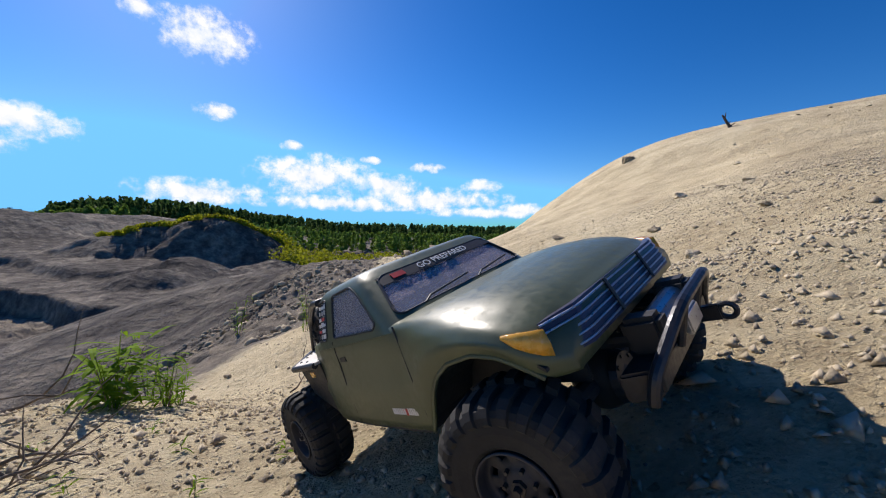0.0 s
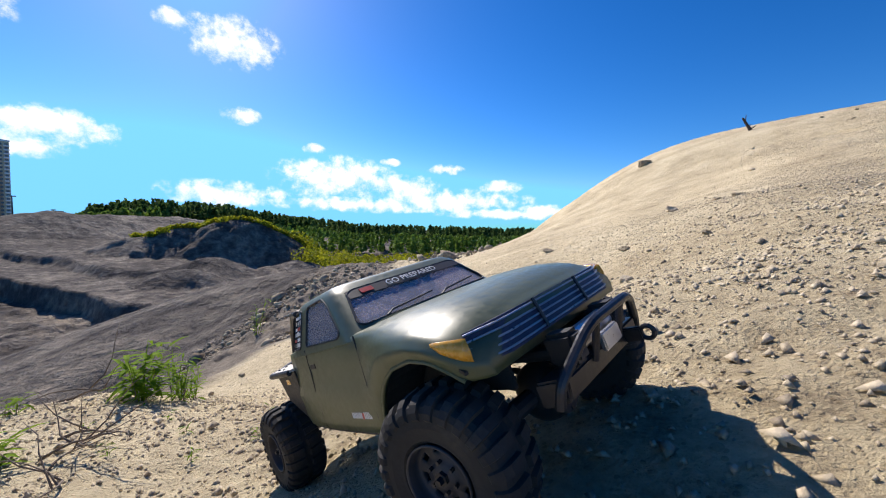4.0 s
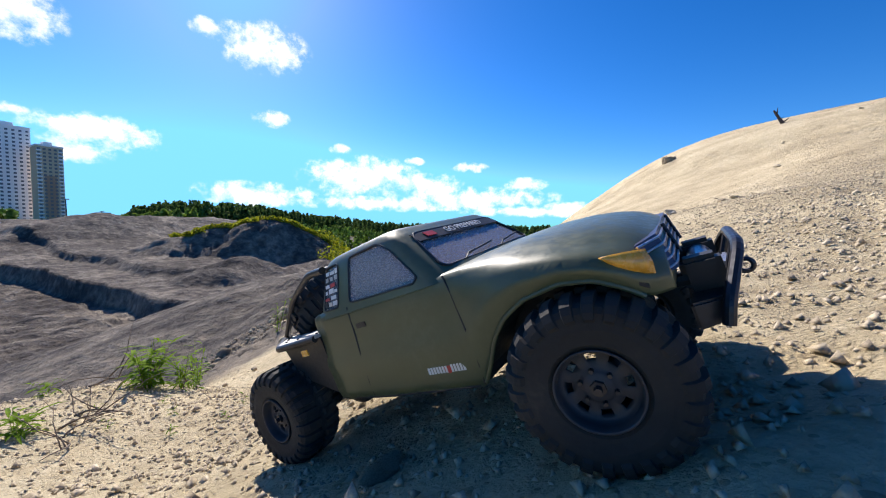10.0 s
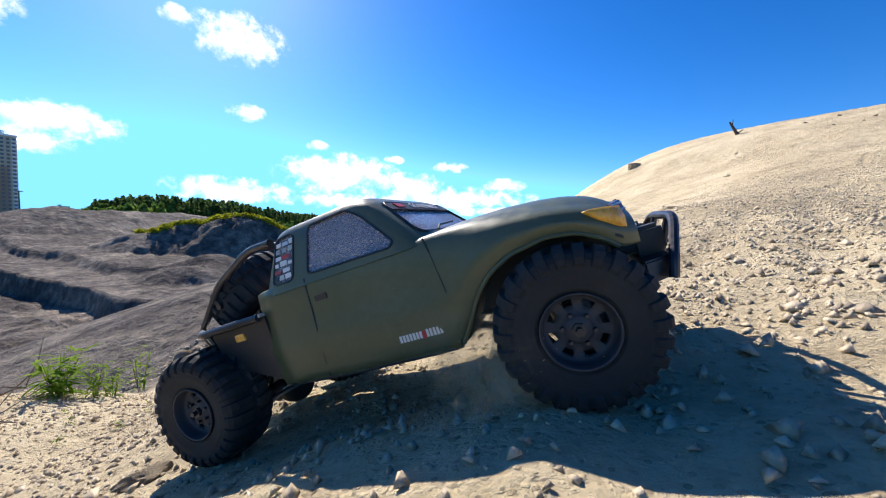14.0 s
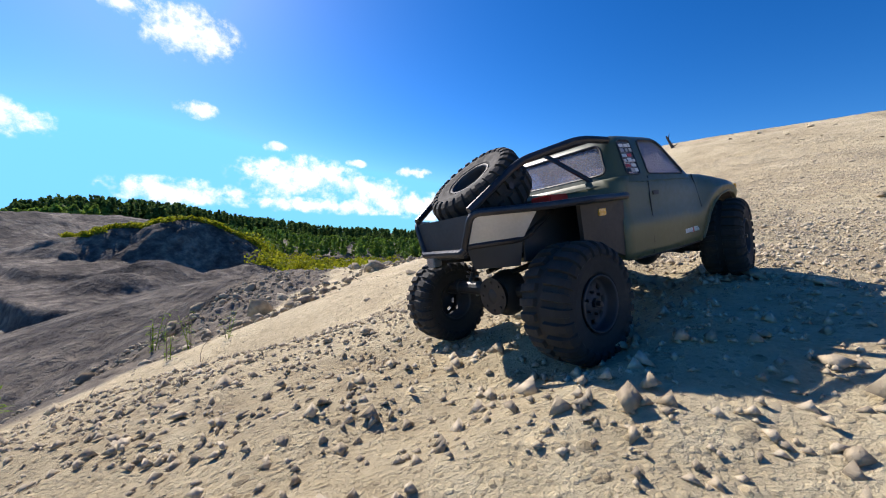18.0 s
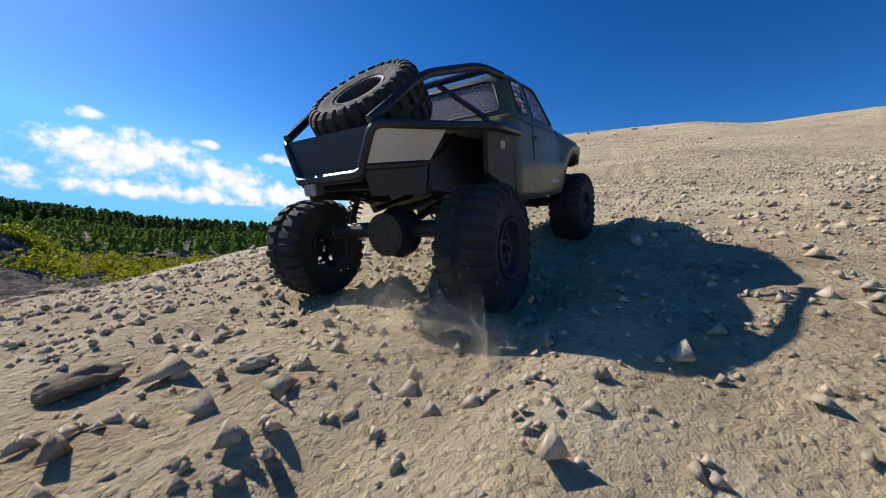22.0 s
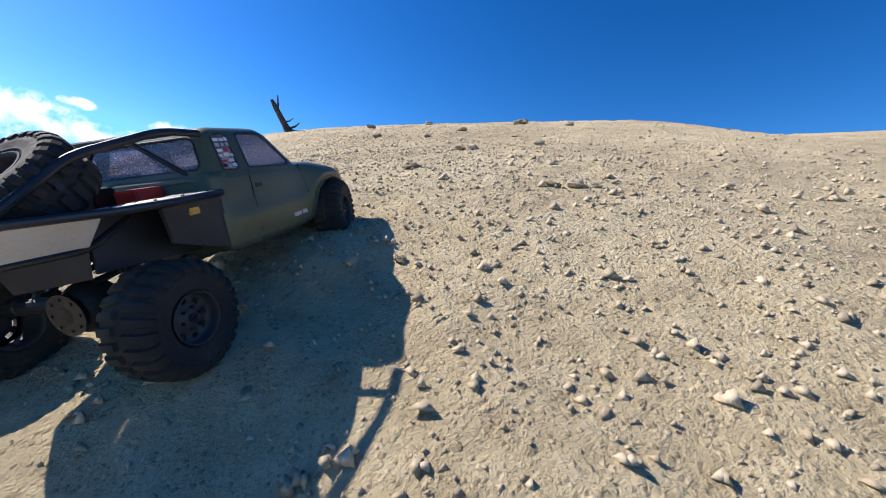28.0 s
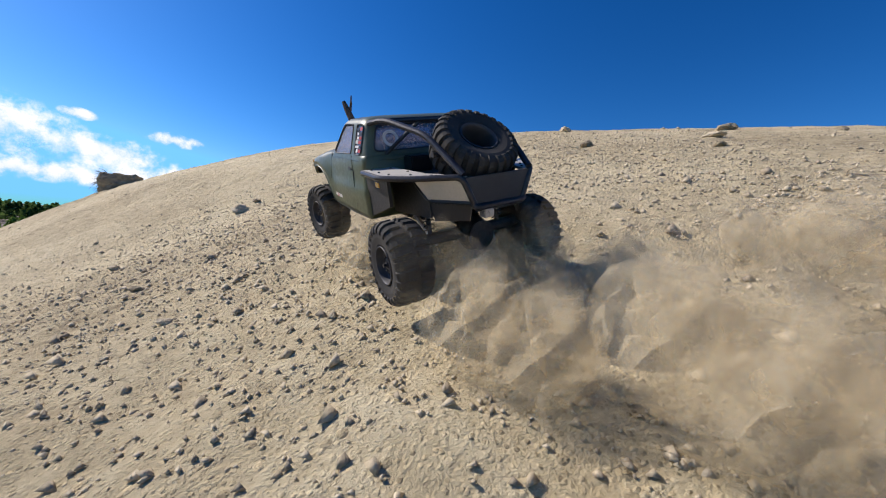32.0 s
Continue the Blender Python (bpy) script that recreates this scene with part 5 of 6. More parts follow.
def make_lump():
    """The broken block of turf on the pile's shoulder, with roots and grass hanging from it."""
    x, y = 6.3, 12.3
    z = at(x, y)
    th = new("turf_block")
    th.matrix_world = Matrix.Translation((x, y, z - 0.06)) @ Matrix.Diagonal((0.55, 0.55, 0.55, 1))
    bm = bmesh.new()
    bmesh.ops.create_icosphere(bm, subdivisions=4, radius=1)
    for v in bm.verts:
        p = v.co.copy()
        q = Vector((max(-0.8, min(0.8, p.x)), max(-0.75, min(0.75, p.y)), max(-0.7, min(0.7, p.z)))) * 1.2
        n = noise.noise(p * 1.7) * 0.18 + noise.noise(p * 4.5) * 0.12 + noise.noise(p * 11) * 0.05
        v.co = Vector((q.x * 0.34, q.y * 0.26, q.z * 0.24 + 0.14)) * (1 + n)
    part("block", bm, CLAY, th)
    rng = random.Random(3)
    bm = bmesh.new()
    for k in range(70):
        a = rng.uniform(2.4, 4.2)
        p = Vector((math.cos(a) * 0.34, math.sin(a) * 0.22, rng.uniform(0.02, 0.36)))
        q = p + Vector((-rng.uniform(0.02, 0.14), rng.uniform(-0.07, 0.07), rng.uniform(-0.16, 0.10)))
        tube(bm, [p, p.lerp(q, 0.5) + Vector((0, 0, 0.02)), q], [0.005, 0.004, 0.0015], 4)
    part("roots", bm, TWIG, th, "matted dry roots and grass")
    tagged(th, "dark broken block of turf with dry roots", "turf block")


def make_stump():
    x, y = 8.34, 10.65
    z = at(x, y)
    th = new("dead_stump")
    th.location = (x, y, z)
    bm = bmesh.new()
    base, top = Vector((0.05, 0, -0.05)), Vector((-0.20, 0.04, 0.36))
    pts = [base.lerp(top, i / 8) + Vector((noise.noise((i, 0, 0)) * 0.02, noise.noise((0, i, 0)) * 0.02, 0)) for i in range(9)]
    tube(bm, pts, [0.055, 0.05, 0.043, 0.038, 0.036, 0.034, 0.032, 0.028, 0.018], 9)
    part("trunk", bm, WOOD, th)
    for a, b, r in (((-0.13, 0.02, 0.25), (-0.145, -0.02, 0.42), 0.017), ((0.02, 0, 0.05), (0.13, -0.05, 0.14), 0.016), ((0.0, 0, 0.04), (0.18, 0.04, 0.05), 0.018), ((-0.05, 0.02, 0.12), (0.07, 0.05, 0.20), 0.012)):
        bm = bmesh.new()
        a, b = Vector(a), Vector(b)
        tube(bm, [a, a.lerp(b, 0.5) + Vector((0.01, 0.015, -0.01)), b], [r, r * 0.8, r * 0.35], 7)
        part("broken_limb", bm, WOOD, th)
    tagged(th, "dark leaning dead stump with broken limbs", "stump")


def make_twigs():
    spots = [(-0.50, 0.38, 0.13, 20), (-0.42, 0.34, 0.12, -30), (-0.46, 0.36, 0.10, 100), (-0.55, 0.45, 0.14, 60), (-0.9, 0.75, 0.2, 10), (8.5, 6.6, 0.12, 30), (8.07, 7.1, 0.1, 120), (7.80, 7.11, 0.06, 0), (8.75, 7.0, 0.2, -20), (-0.62, 1.5, 0.2, 40), (-0.35, 1.9, 0.2, 100), (7.7, 7.15, 0.12, 60)]
    for k, (x, y, size, turn) in enumerate(spots):
        rng = random.Random(100 + k)
        bm = bmesh.new()
        up = 0.25 if x < 0.5 else 0.0

        def arm(p, d, n, r):
            pts = [p.copy()]
            for i in range(n):
                d = (d + Vector((rng.uniform(-0.5, 0.5), rng.uniform(-0.5, 0.5), rng.uniform(-0.25, 0.25) if up else rng.uniform(-0.3, 0.05)))).normalized()
                p = p + d * size / n
                p.z = max(p.z, 0.004)
                pts.append(p.copy())
            tube(bm, pts, [r * (1 - 0.75 * i / n) for i in range(n + 1)], 6)
            return pts

        a = radians(turn)
        main = arm(Vector((0, 0, 0.0)), Vector((math.cos(a), math.sin(a), up)), 6, 0.006 * (size / 0.3))
        for j in (2, 3, 4):
            arm(main[j], Vector((rng.uniform(-1, 1), rng.uniform(-1, 1), up)), 4, 0.0035 * (size / 0.3))
        ob = new("twig", mesh_of("twig", bm, TWIG, True))
        ob.location = (x, y, at(x, y) + 0.002)
        tagged(ob, "dry bent brown twig lying on the sand", "twig", "dry twigs")


def blade(bm, root, way, length, width, droop, rng):
    """One pointed leaf of six faces, folded along its rib."""
    way = way.normalized()
    side = way.cross(Vector((0, 0, 1)))
    side = side.normalized() if side.length > 0.01 else Vector((1, 0, 0))
    rows = []
    p = root.copy()
    d = way.copy()
    for i, w in enumerate((0.25, 1.0, 0.75, 0.0)):
        nrm = side.cross(d).normalized()
        rows.append((p - side * width * w / 2 + nrm * width * 0.12 * w, p.copy(), p + side * width * w / 2 + nrm * width * 0.12 * w))
        d = (d + Vector((0, 0, -droop))).normalized()
        p = p + d * length / 3
    vs = [[bm.verts.new(q) for q in r] for r in rows]
    for a, b in zip(vs, vs[1:]):
        bm.faces.new((a[0], a[1], b[1], b[0]))
        bm.faces.new((a[1], a[2], b[2], b[1]))


def weed(x, y, height, stems, leaf, seed, spread=0.5, leaves=9, label="bright green weed clump growing in the sand"):
    rng = random.Random(seed)
    th = new("weed")
    th.location = (x, y, at(x, y) - 0.004)
    for s in range(stems):
        a = rng.uniform(0, 2 * math.pi)
        lean = rng.uniform(0.1, spread)
        h = height * rng.uniform(0.6, 1.05)
        tip = Vector((math.cos(a) * lean * h, math.sin(a) * lean * h, h))
        root = Vector((math.cos(a), math.sin(a), 0)) * rng.uniform(0, 0.12) * height
        bm = bmesh.new()
        pts = [root.lerp(tip, t) + Vector((0, 0, 0.12 * h * t * (1 - t))) for t in (0, 0.35, 0.7, 1)]
        tube(bm, pts, [0.010 * height, 0.008 * height, 0.006 * height, 0.003 * height], 5)
        st = part("stem", bm, LEAF if s % 3 else TWIG, th)
        for k in range(leaves):
            t = (k + 0.6) / leaves
            p = root.lerp(tip, t) + Vector((0, 0, 0.12 * h * t * (1 - t)))
            b = a + k * 2.4 + rng.uniform(-0.4, 0.4)
            bm = bmesh.new()
            blade(bm, p, Vector((math.cos(b), math.sin(b), rng.uniform(0.2, 0.9))), leaf * rng.uniform(0.8, 1.5), leaf * 0.2, rng.uniform(0.15, 0.4), rng)
            part("leaf", bm, LEAF, st)
    tagged(th, label, "weed", "weeds on the pile")
    return th


def make_plants():
    weed(-0.66, 0.74, 0.15, 9, 0.06, 1, 0.5, 9)
    weed(-0.72, 0.80, 0.13, 8, 0.05, 2, 0.6, 8)
    weed(-0.60, 0.80, 0.11, 7, 0.034, 3, 0.7, 8, "low yellow-green weed clump on the sand")
    weed(-0.66, 0.92, 0.11, 9, 0.03, 5, 0.5, 7, "low yellow-green weed clump on the sand")
    weed(-0.53, 0.33, 0.06, 5, 0.040, 4, 0.8, 6, "low broad-leaved weed beside dry twigs")
    weed(-0.56, 0.36, 0.04, 4, 0.028, 14, 0.8, 6, "low broad-leaved weed beside dry twigs")
    weed(-0.80, 0.58, 0.05, 4, 0.03, 15, 0.8, 6, "low broad-leaved weed beside dry twigs")
    weed(-1.9, 2.34, 0.35, 5, 0.08, 6, 0.4, 8)
    weed(-1.2, 3.3, 0.35, 4, 0.05, 7, 0.3, 8, "thin sparse weed on the bank")
    weed(-1.0, 2.7, 0.30, 4, 0.045, 8, 0.3, 8, "thin sparse weed on the bank")
    weed(-2.9, 5.2, 0.55, 5, 0.09, 9, 0.4, 9, "tall green weed on the rubble bank")
    weed(-0.5, 2.6, 0.22, 3, 0.04, 10, 0.4, 6, "thin sparse weed on the bank")
    for k, (x, y) in enumerate(((-0.36, 0.52), (-0.28, 0.42), (-0.47, 0.6), (-0.2, 0.5), (-0.42, 0.42), (-0.6, 0.68), (-0.25, 0.62), (-0.55, 0.5))):
        weed(x, y, 0.03, 2, 0.014, 30 + k, 0.5, 4, "tiny grey-green seedling in the sand")


make_gravel()
make_rocks()
make_lump()
make_stump()
make_twigs()
make_plants()
# ---- far things: woods, scrub, towers, masts, clouds ----
def polar(az, d):
    return d * math.sin(radians(az)), d * math.cos(radians(az))


def leaf_cloud(P, F, rng, cx, cy, z0, h, w, count, size, cone):
    """Adds one crown of many small leaf patches, with gaps and an uneven outline, and a trunk."""
    t = rng.uniform(0.0, 1.0, count) ** (1.25 if cone else 0.9)
    rad = w * ((1 - t) ** 0.85 + 0.05 if cone else np.sqrt(np.clip(1 - (2 * t - 0.9) ** 2, 0.05, 1)))
    a, q = rng.uniform(0, 2 * np.pi, count), np.sqrt(rng.uniform(0.15, 1, count)) * rng.uniform(0.7, 1.2, count)
    c = np.stack([cx + rad * q * np.cos(a), cy + rad * q * np.sin(a), z0 + h * (0.12 + 0.88 * t)], 1)
    u, v = rng.normal(0, 1, (count, 3)), rng.normal(0, 1, (count, 3))
    u /= np.linalg.norm(u, axis=1, keepdims=True)
    v -= (v * u).sum(1, keepdims=True) * u
    v /= np.linalg.norm(v, axis=1, keepdims=True)
    s = (size * rng.uniform(0.6, 1.4, count))[:, None]
    quad = np.stack([c - u * s, c - v * s * 0.7, c + u * s, c + v * s * 0.7], 1).reshape(-1, 3)
    base = sum(len(p) for p in P)
    P.append(quad)
    F.append(np.arange(count * 4).reshape(-1, 4) + base)


def make_woods():
    def top_at(az):
        return float(np.interp(az, [-60, -50, -47, -43, -34, -26, -14, 6, 20, 60], [0.8, 0.7, 2.1, 3.2, 3.0, 1.8, 0.75, 0.65, 0.7, 0.8]))

    def belt(name, label, mat, n, az0, az1, d0, d1, drop, spread, cone, seed, leaf, count, wide):
        rng = np.random.default_rng(seed)
        P, F = [], []
        azs, ds = rng.uniform(az0, az1, n), rng.uniform(d0, d1, n)
        xs, ys = ds * np.sin(np.radians(azs)), ds * np.cos(np.radians(azs))
        for az, d, x, y, z in zip(azs, ds, xs, ys, relief(xs, ys)):
            el = top_at(az) - drop - abs(rng.normal(0, spread))
            h = d * math.tan(radians(el)) - z
            h = min(max(h, 2.5), 17) * rng.uniform(0.88, 1.04)
            leaf_cloud(P, F, rng, x, y, z, h, wide * (0.6 + 0.4 * h / 8), count, leaf, cone)
        ob = raw(name, np.concatenate(P), np.concatenate(F), mat)
        tagged(ob, label, "trees", kind="stuff")

    belt("far_pine_wood", "dark green far pine wood along the horizon", PINE, 420, -47.5, -22, 150, 185, 0, 0.35, True, 1, 0.62, 90, 1.7)
    belt("far_mixed_wood", "green mixed far wood along the horizon", PINE, 520, -34, 20, 185, 260, 0, 0.22, True, 2, 0.8, 70, 2.2)
    belt("young_birches", "light green young trees in front of the wood", BIRCH, 330, -32, 14, 105, 160, 1.3, 0.5, True, 3, 0.5, 70, 1.2)
    belt("young_birches_by_the_towers", "light green young trees by the road", BIRCH, 60, -62, -56.3, 150, 200, -0.6, 0.4, False, 4, 0.6, 70, 1.8)
    belt("wood_edge", "light green trees at the wood's edge", BIRCH, 40, -48, -40, 138, 150, 0.9, 0.4, False, 5, 0.55, 80, 1.4)
    belt("far_side_wood", "dark green far wood", PINE, 260, 20, 110, 190, 260, 0, 0.3, True, 6, 0.9, 50, 2.4)
    belt("far_back_wood", "dark green far wood", PINE, 260, -178, -62, 200, 280, 0, 0.3, True, 7, 0.9, 40, 2.4)

    def scrub(name, label, spots, seed, leaf, count):
        rng = np.random.default_rng(seed)
        P, F = [], []
        ground_z = relief(np.array([q[0] for q in spots]), np.array([q[1] for q in spots]))
        for (x, y, h, w), z in zip(spots, ground_z):
            leaf_cloud(P, F, rng, x, y, z - 0.15, h, w, count, leaf, False)
        ob = raw(name, np.concatenate(P), np.concatenate(F), SCRUB)
        tagged(ob, label, "shrubs", kind="stuff")

    rng = np.random.default_rng(11)
    spots = []
    for _ in range(300):
        az, d = rng.uniform(-25, 3), rng.uniform(50, 92)
        if d > 58 + 30 * abs(fractal(np.array([az / 6.0]), np.array([d / 14.0]), 1.0, 2, 3)[0]) - 3:
            spots.append((*polar(az, d), rng.uniform(1.2, 2.6), rng.uniform(1.1, 2.2)))
    scrub("yellow_scrub", "yellow-green flowering scrub on the quarry's edge", spots, 12, 0.22, 90)
    spots = []
    for _ in range(240):
        az = rng.uniform(-43, -22.5)
        line_d = np.arange(66.0, 84.0, 0.5)
        zz = relief(line_d * math.sin(radians(az)), line_d * math.cos(radians(az)))
        crest = float(line_d[int(np.argmax(zz / line_d))]) + rng.uniform(-0.7, 1.4)
        spots.append((*polar(az, crest), rng.uniform(0.5, 1.0), rng.uniform(0.5, 1.1)))
    tops = relief(np.array([q[0] for q in spots]), np.array([q[1] for q in spots]))
    spots = [q for q, z in zip(spots, tops) if z > -5.6]
    scrub("mound_scrub", "yellow-green plants along the dark mound's crest", spots, 13, 0.16, 60)
    spots = [(*polar(rng.uniform(-27, -20), rng.uniform(24, 44)), rng.uniform(0.5, 1.2), rng.uniform(0.3, 0.7)) for _ in range(14)]
    scrub("pit_scrub", "small green shrubs on the pit's side", spots, 14, 0.12, 60)


def tower(name, az, d, width, depth, height, floors, cols, turn, mat, label, low=None):
    x, y = polar(az, d)
    th = new(name)
    th.matrix_world = Matrix.Translation((x, y, at(x, y) - 0.5)) @ Matrix.Rotation(radians(turn), 4, "Z")
    bm = bmesh.new()
    box(bm, (-width / 2, -depth / 2, 0), (width / 2, depth / 2, height), bevel=0.15)
    part("wall", bm, mat, th)
    bm = bmesh.new()
    box(bm, (-width / 2 - 0.3, -depth / 2 - 0.3, height), (width / 2 + 0.3, depth / 2 + 0.3, height + 1.2), bevel=0.1)
    box(bm, (-width / 6, -depth / 4, height + 1.2), (width / 6, depth / 4, height + 4.2), bevel=0.1)
    part("roof", bm, PANEL, th, "flat roof with lift house")
    if low:
        bm = bmesh.new()
        box(bm, (-width * 0.22, -depth / 2 - 0.25, 0), (width * 0.22, -depth / 2 + 0.1, height * 0.62))
        part("facade_strip", bm, low, th, "warm brown facade strip")
    wm = bmesh.new()
    box(wm, (-0.8, -0.12, 0), (0.8, 0.12, 1.5))
    wmesh = mesh_of("window", wm, PANE)
    bmn = bmesh.new()
    box(bmn, (-1.4, -1.0, 0), (1.4, 0, 1.0))
    bmesh_ = mesh_of("balcony", bmn, PANEL)
    step = height / (floors + 0.5)
    for f in range(floors):
        z = step * (f + 0.5)
        for c in range(cols):
            px = -width / 2 + width * (c + 0.5) / cols
            o = new("window", wmesh)
            o.parent = th
            o.location = (px, -depth / 2 - (0.28 if low and abs(px) < width * 0.22 else 0.02), z)
            if c in (0, cols - 1) and f % 1 == 0:
                b = new("balcony", bmesh_)
                b.parent = th
                b.location = (px, -depth / 2 - 0.05, z - 0.9)
        for c in range(3):
            o = new("window", wmesh)
            o.parent = th
            o.location = (width / 2 + 0.02, -depth / 2 + depth * (c + 0.5) / 3, z)
            o.rotation_euler = (0, 0, radians(90))
    tagged(th, label, "building", "tower blocks")
    return th


def make_town():
    tower("tower_block", -56.6, 450, 25, 17, 74, 24, 7, 62, PANEL, "tall pale grey tower block with many windows")
    tower("tower_block", -53.8, 430, 15, 16, 59, 20, 5, 66, BUFF, "tall buff and white tower block with balconies", RED_BRICK)
    for az, d, h, arm in ((-52.55, 210, 9.5, 2.0), (-49.7, 230, 5.5, 1.2)):
        x, y = polar(az, d)
        th = new("light_mast")
        th.location = (x, y, at(x, y) - 0.2)
        bm = bmesh.new()
        tube(bm, [(0, 0, 0), (0, 0, h)], [0.28, 0.16], 8)
        part("pole", bm, STEEL, th)
        bm = bmesh.new()
        tube(bm, [(-arm / 2, 0, h - 0.3), (arm / 2, 0, h - 0.3)], 0.14, 6)
        part("crossbar", bm, STEEL, th)
        for s in (-1, 1):
            bm = bmesh.new()
            box(bm, (s * arm / 2 - 0.35, -0.3, h - 0.5), (s * arm / 2 + 0.35, 0.3, h - 0.05), bevel=0.05)
            part("floodlight", bm, ALLOY, th)
        tagged(th, "tall steel light mast with floodlights", "light mast", "masts by the road")
    x, y = polar(-50.2, 190)
    th = new("low_building")
    th.matrix_world = Matrix.Translation((x, y, at(x, y) - 0.4)) @ Matrix.Rotation(radians(50), 4, "Z")
    bm = bmesh.new()
    box(bm, (-5, -3, 0), (5, 3, 2.8), bevel=0.05)
    part("wall", bm, PANEL, th)
    bm = bmesh.new()
    box(bm, (-5.3, -3.3, 2.8), (5.3, 3.3, 3.1))
    box(bm, (1.0, -2, 3.1), (4.2, 1, 4.2))
    part("roof", bm, TRIM, th)
    for k in range(3):
        bm = bmesh.new()
        box(bm, (-3.8 + 3 * k, -3.06, 1.0), (-2.6 + 3 * k, -2.9, 2.0))
        part("window", bm, PANE, th)
    tagged(th, "low grey flat-roofed building beside the quarry road", "building")


RED_BRICK = material("warm_facade", [(0.3, (0.36, 0.20, 0.12)), (0.7, (0.48, 0.29, 0.18))], scale=0.05, fine=0.6, rough=0.85, bump=0)


def cloud_material():
    m = bpy.data.materials.new("cloud_vapour")
    m.use_nodes = True
    n, k = m.node_tree.nodes, m.node_tree.links
    n.remove(n["Principled BSDF"])
    co, info = n.new("ShaderNodeTexCoord"), n.new("ShaderNodeObjectInfo")
    sep = n.new("ShaderNodeSeparateXYZ")
    k.new(co.outputs["UV"], sep.inputs[0])
    shift = n.new("ShaderNodeVectorMath")
    shift.operation = "ADD"
    k.new(co.outputs["Object"], shift.inputs[0])
    rnd = n.new("ShaderNodeCombineXYZ")
    mul = n.new("ShaderNodeMath")
    mul.operation = "MULTIPLY"
    mul.inputs[1].default_value = 9000
    k.new(info.outputs["Random"], mul.inputs[0])
    k.new(mul.outputs[0], rnd.inputs[0])
    k.new(rnd.outputs[0], shift.inputs[1])

    def fn(op, a, b=None, c=None):
        q = n.new("ShaderNodeMath")
        q.operation = op
        for i, v in enumerate((a, b, c)):
            if v is None:
                continue
            if isinstance(v, (int, float)):
                q.inputs[i].default_value = v
            else:
                k.new(v, q.inputs[i])
        return q.outputs[0]

    no = n.new("ShaderNodeTexNoise")
    no.inputs["Scale"].default_value, no.inputs["Detail"].default_value, no.inputs["Roughness"].default_value = 0.010, 9, 0.64
    k.new(shift.outputs[0], no.inputs["Vector"])
    x = fn("MULTIPLY_ADD", sep.outputs[0], 2.0, -1.0)
    y = fn("MULTIPLY_ADD", sep.outputs[1], 2.0, -1.0)
    r = fn("SQRT", fn("ADD", fn("MULTIPLY", x, x), fn("MULTIPLY", y, y)))
    body = fn("MULTIPLY_ADD", fn("SUBTRACT", no.outputs[0], 0.5), 2.4, fn("SUBTRACT", 0.92, r))
    ramp = n.new("ShaderNodeMapRange")
    ramp.interpolation_type = "SMOOTHSTEP"
    ramp.inputs[1].default_value, ramp.inputs[2].default_value = -0.05, 0.75
    k.new(body, ramp.inputs[0])
    edge = n.new("ShaderNodeMapRange")
    edge.interpolation_type = "SMOOTHSTEP"
    edge.inputs[1].default_value, edge.inputs[2].default_value, edge.inputs[3].default_value, edge.inputs[4].default_value = 0.8, 1.0, 1.0, 0.0
    k.new(r, edge.inputs[0])
    alpha = fn("MULTIPLY", ramp.outputs[0], edge.outputs[0])
    # sunlit tops and blue-grey undersides are painted in; the card glows by itself
    shade = n.new("ShaderNodeValToRGB")
    shade.color_ramp.elements[0].position, shade.color_ramp.elements[0].color = 0.25, (0.62, 0.76, 0.92, 1)
    shade.color_ramp.elements[1].position, shade.color_ramp.elements[1].color = 0.62, (1, 1, 1, 1)
    k.new(fn("MULTIPLY_ADD", y, 0.16, no.outputs[0]), shade.inputs[0])
    em, tr, mx = n.new("ShaderNodeEmission"), n.new("ShaderNodeBsdfTransparent"), n.new("ShaderNodeMixShader")
    em.inputs[1].default_value = 1.0
    k.new(shade.outputs[0], em.inputs[0])
    k.new(alpha, mx.inputs[0])
    k.new(tr.outputs[0], mx.inputs[1])
    k.new(em.outputs[0], mx.inputs[2])
    k.new(mx.outputs[0], n["Material Output"].inputs["Surface"])
    return m


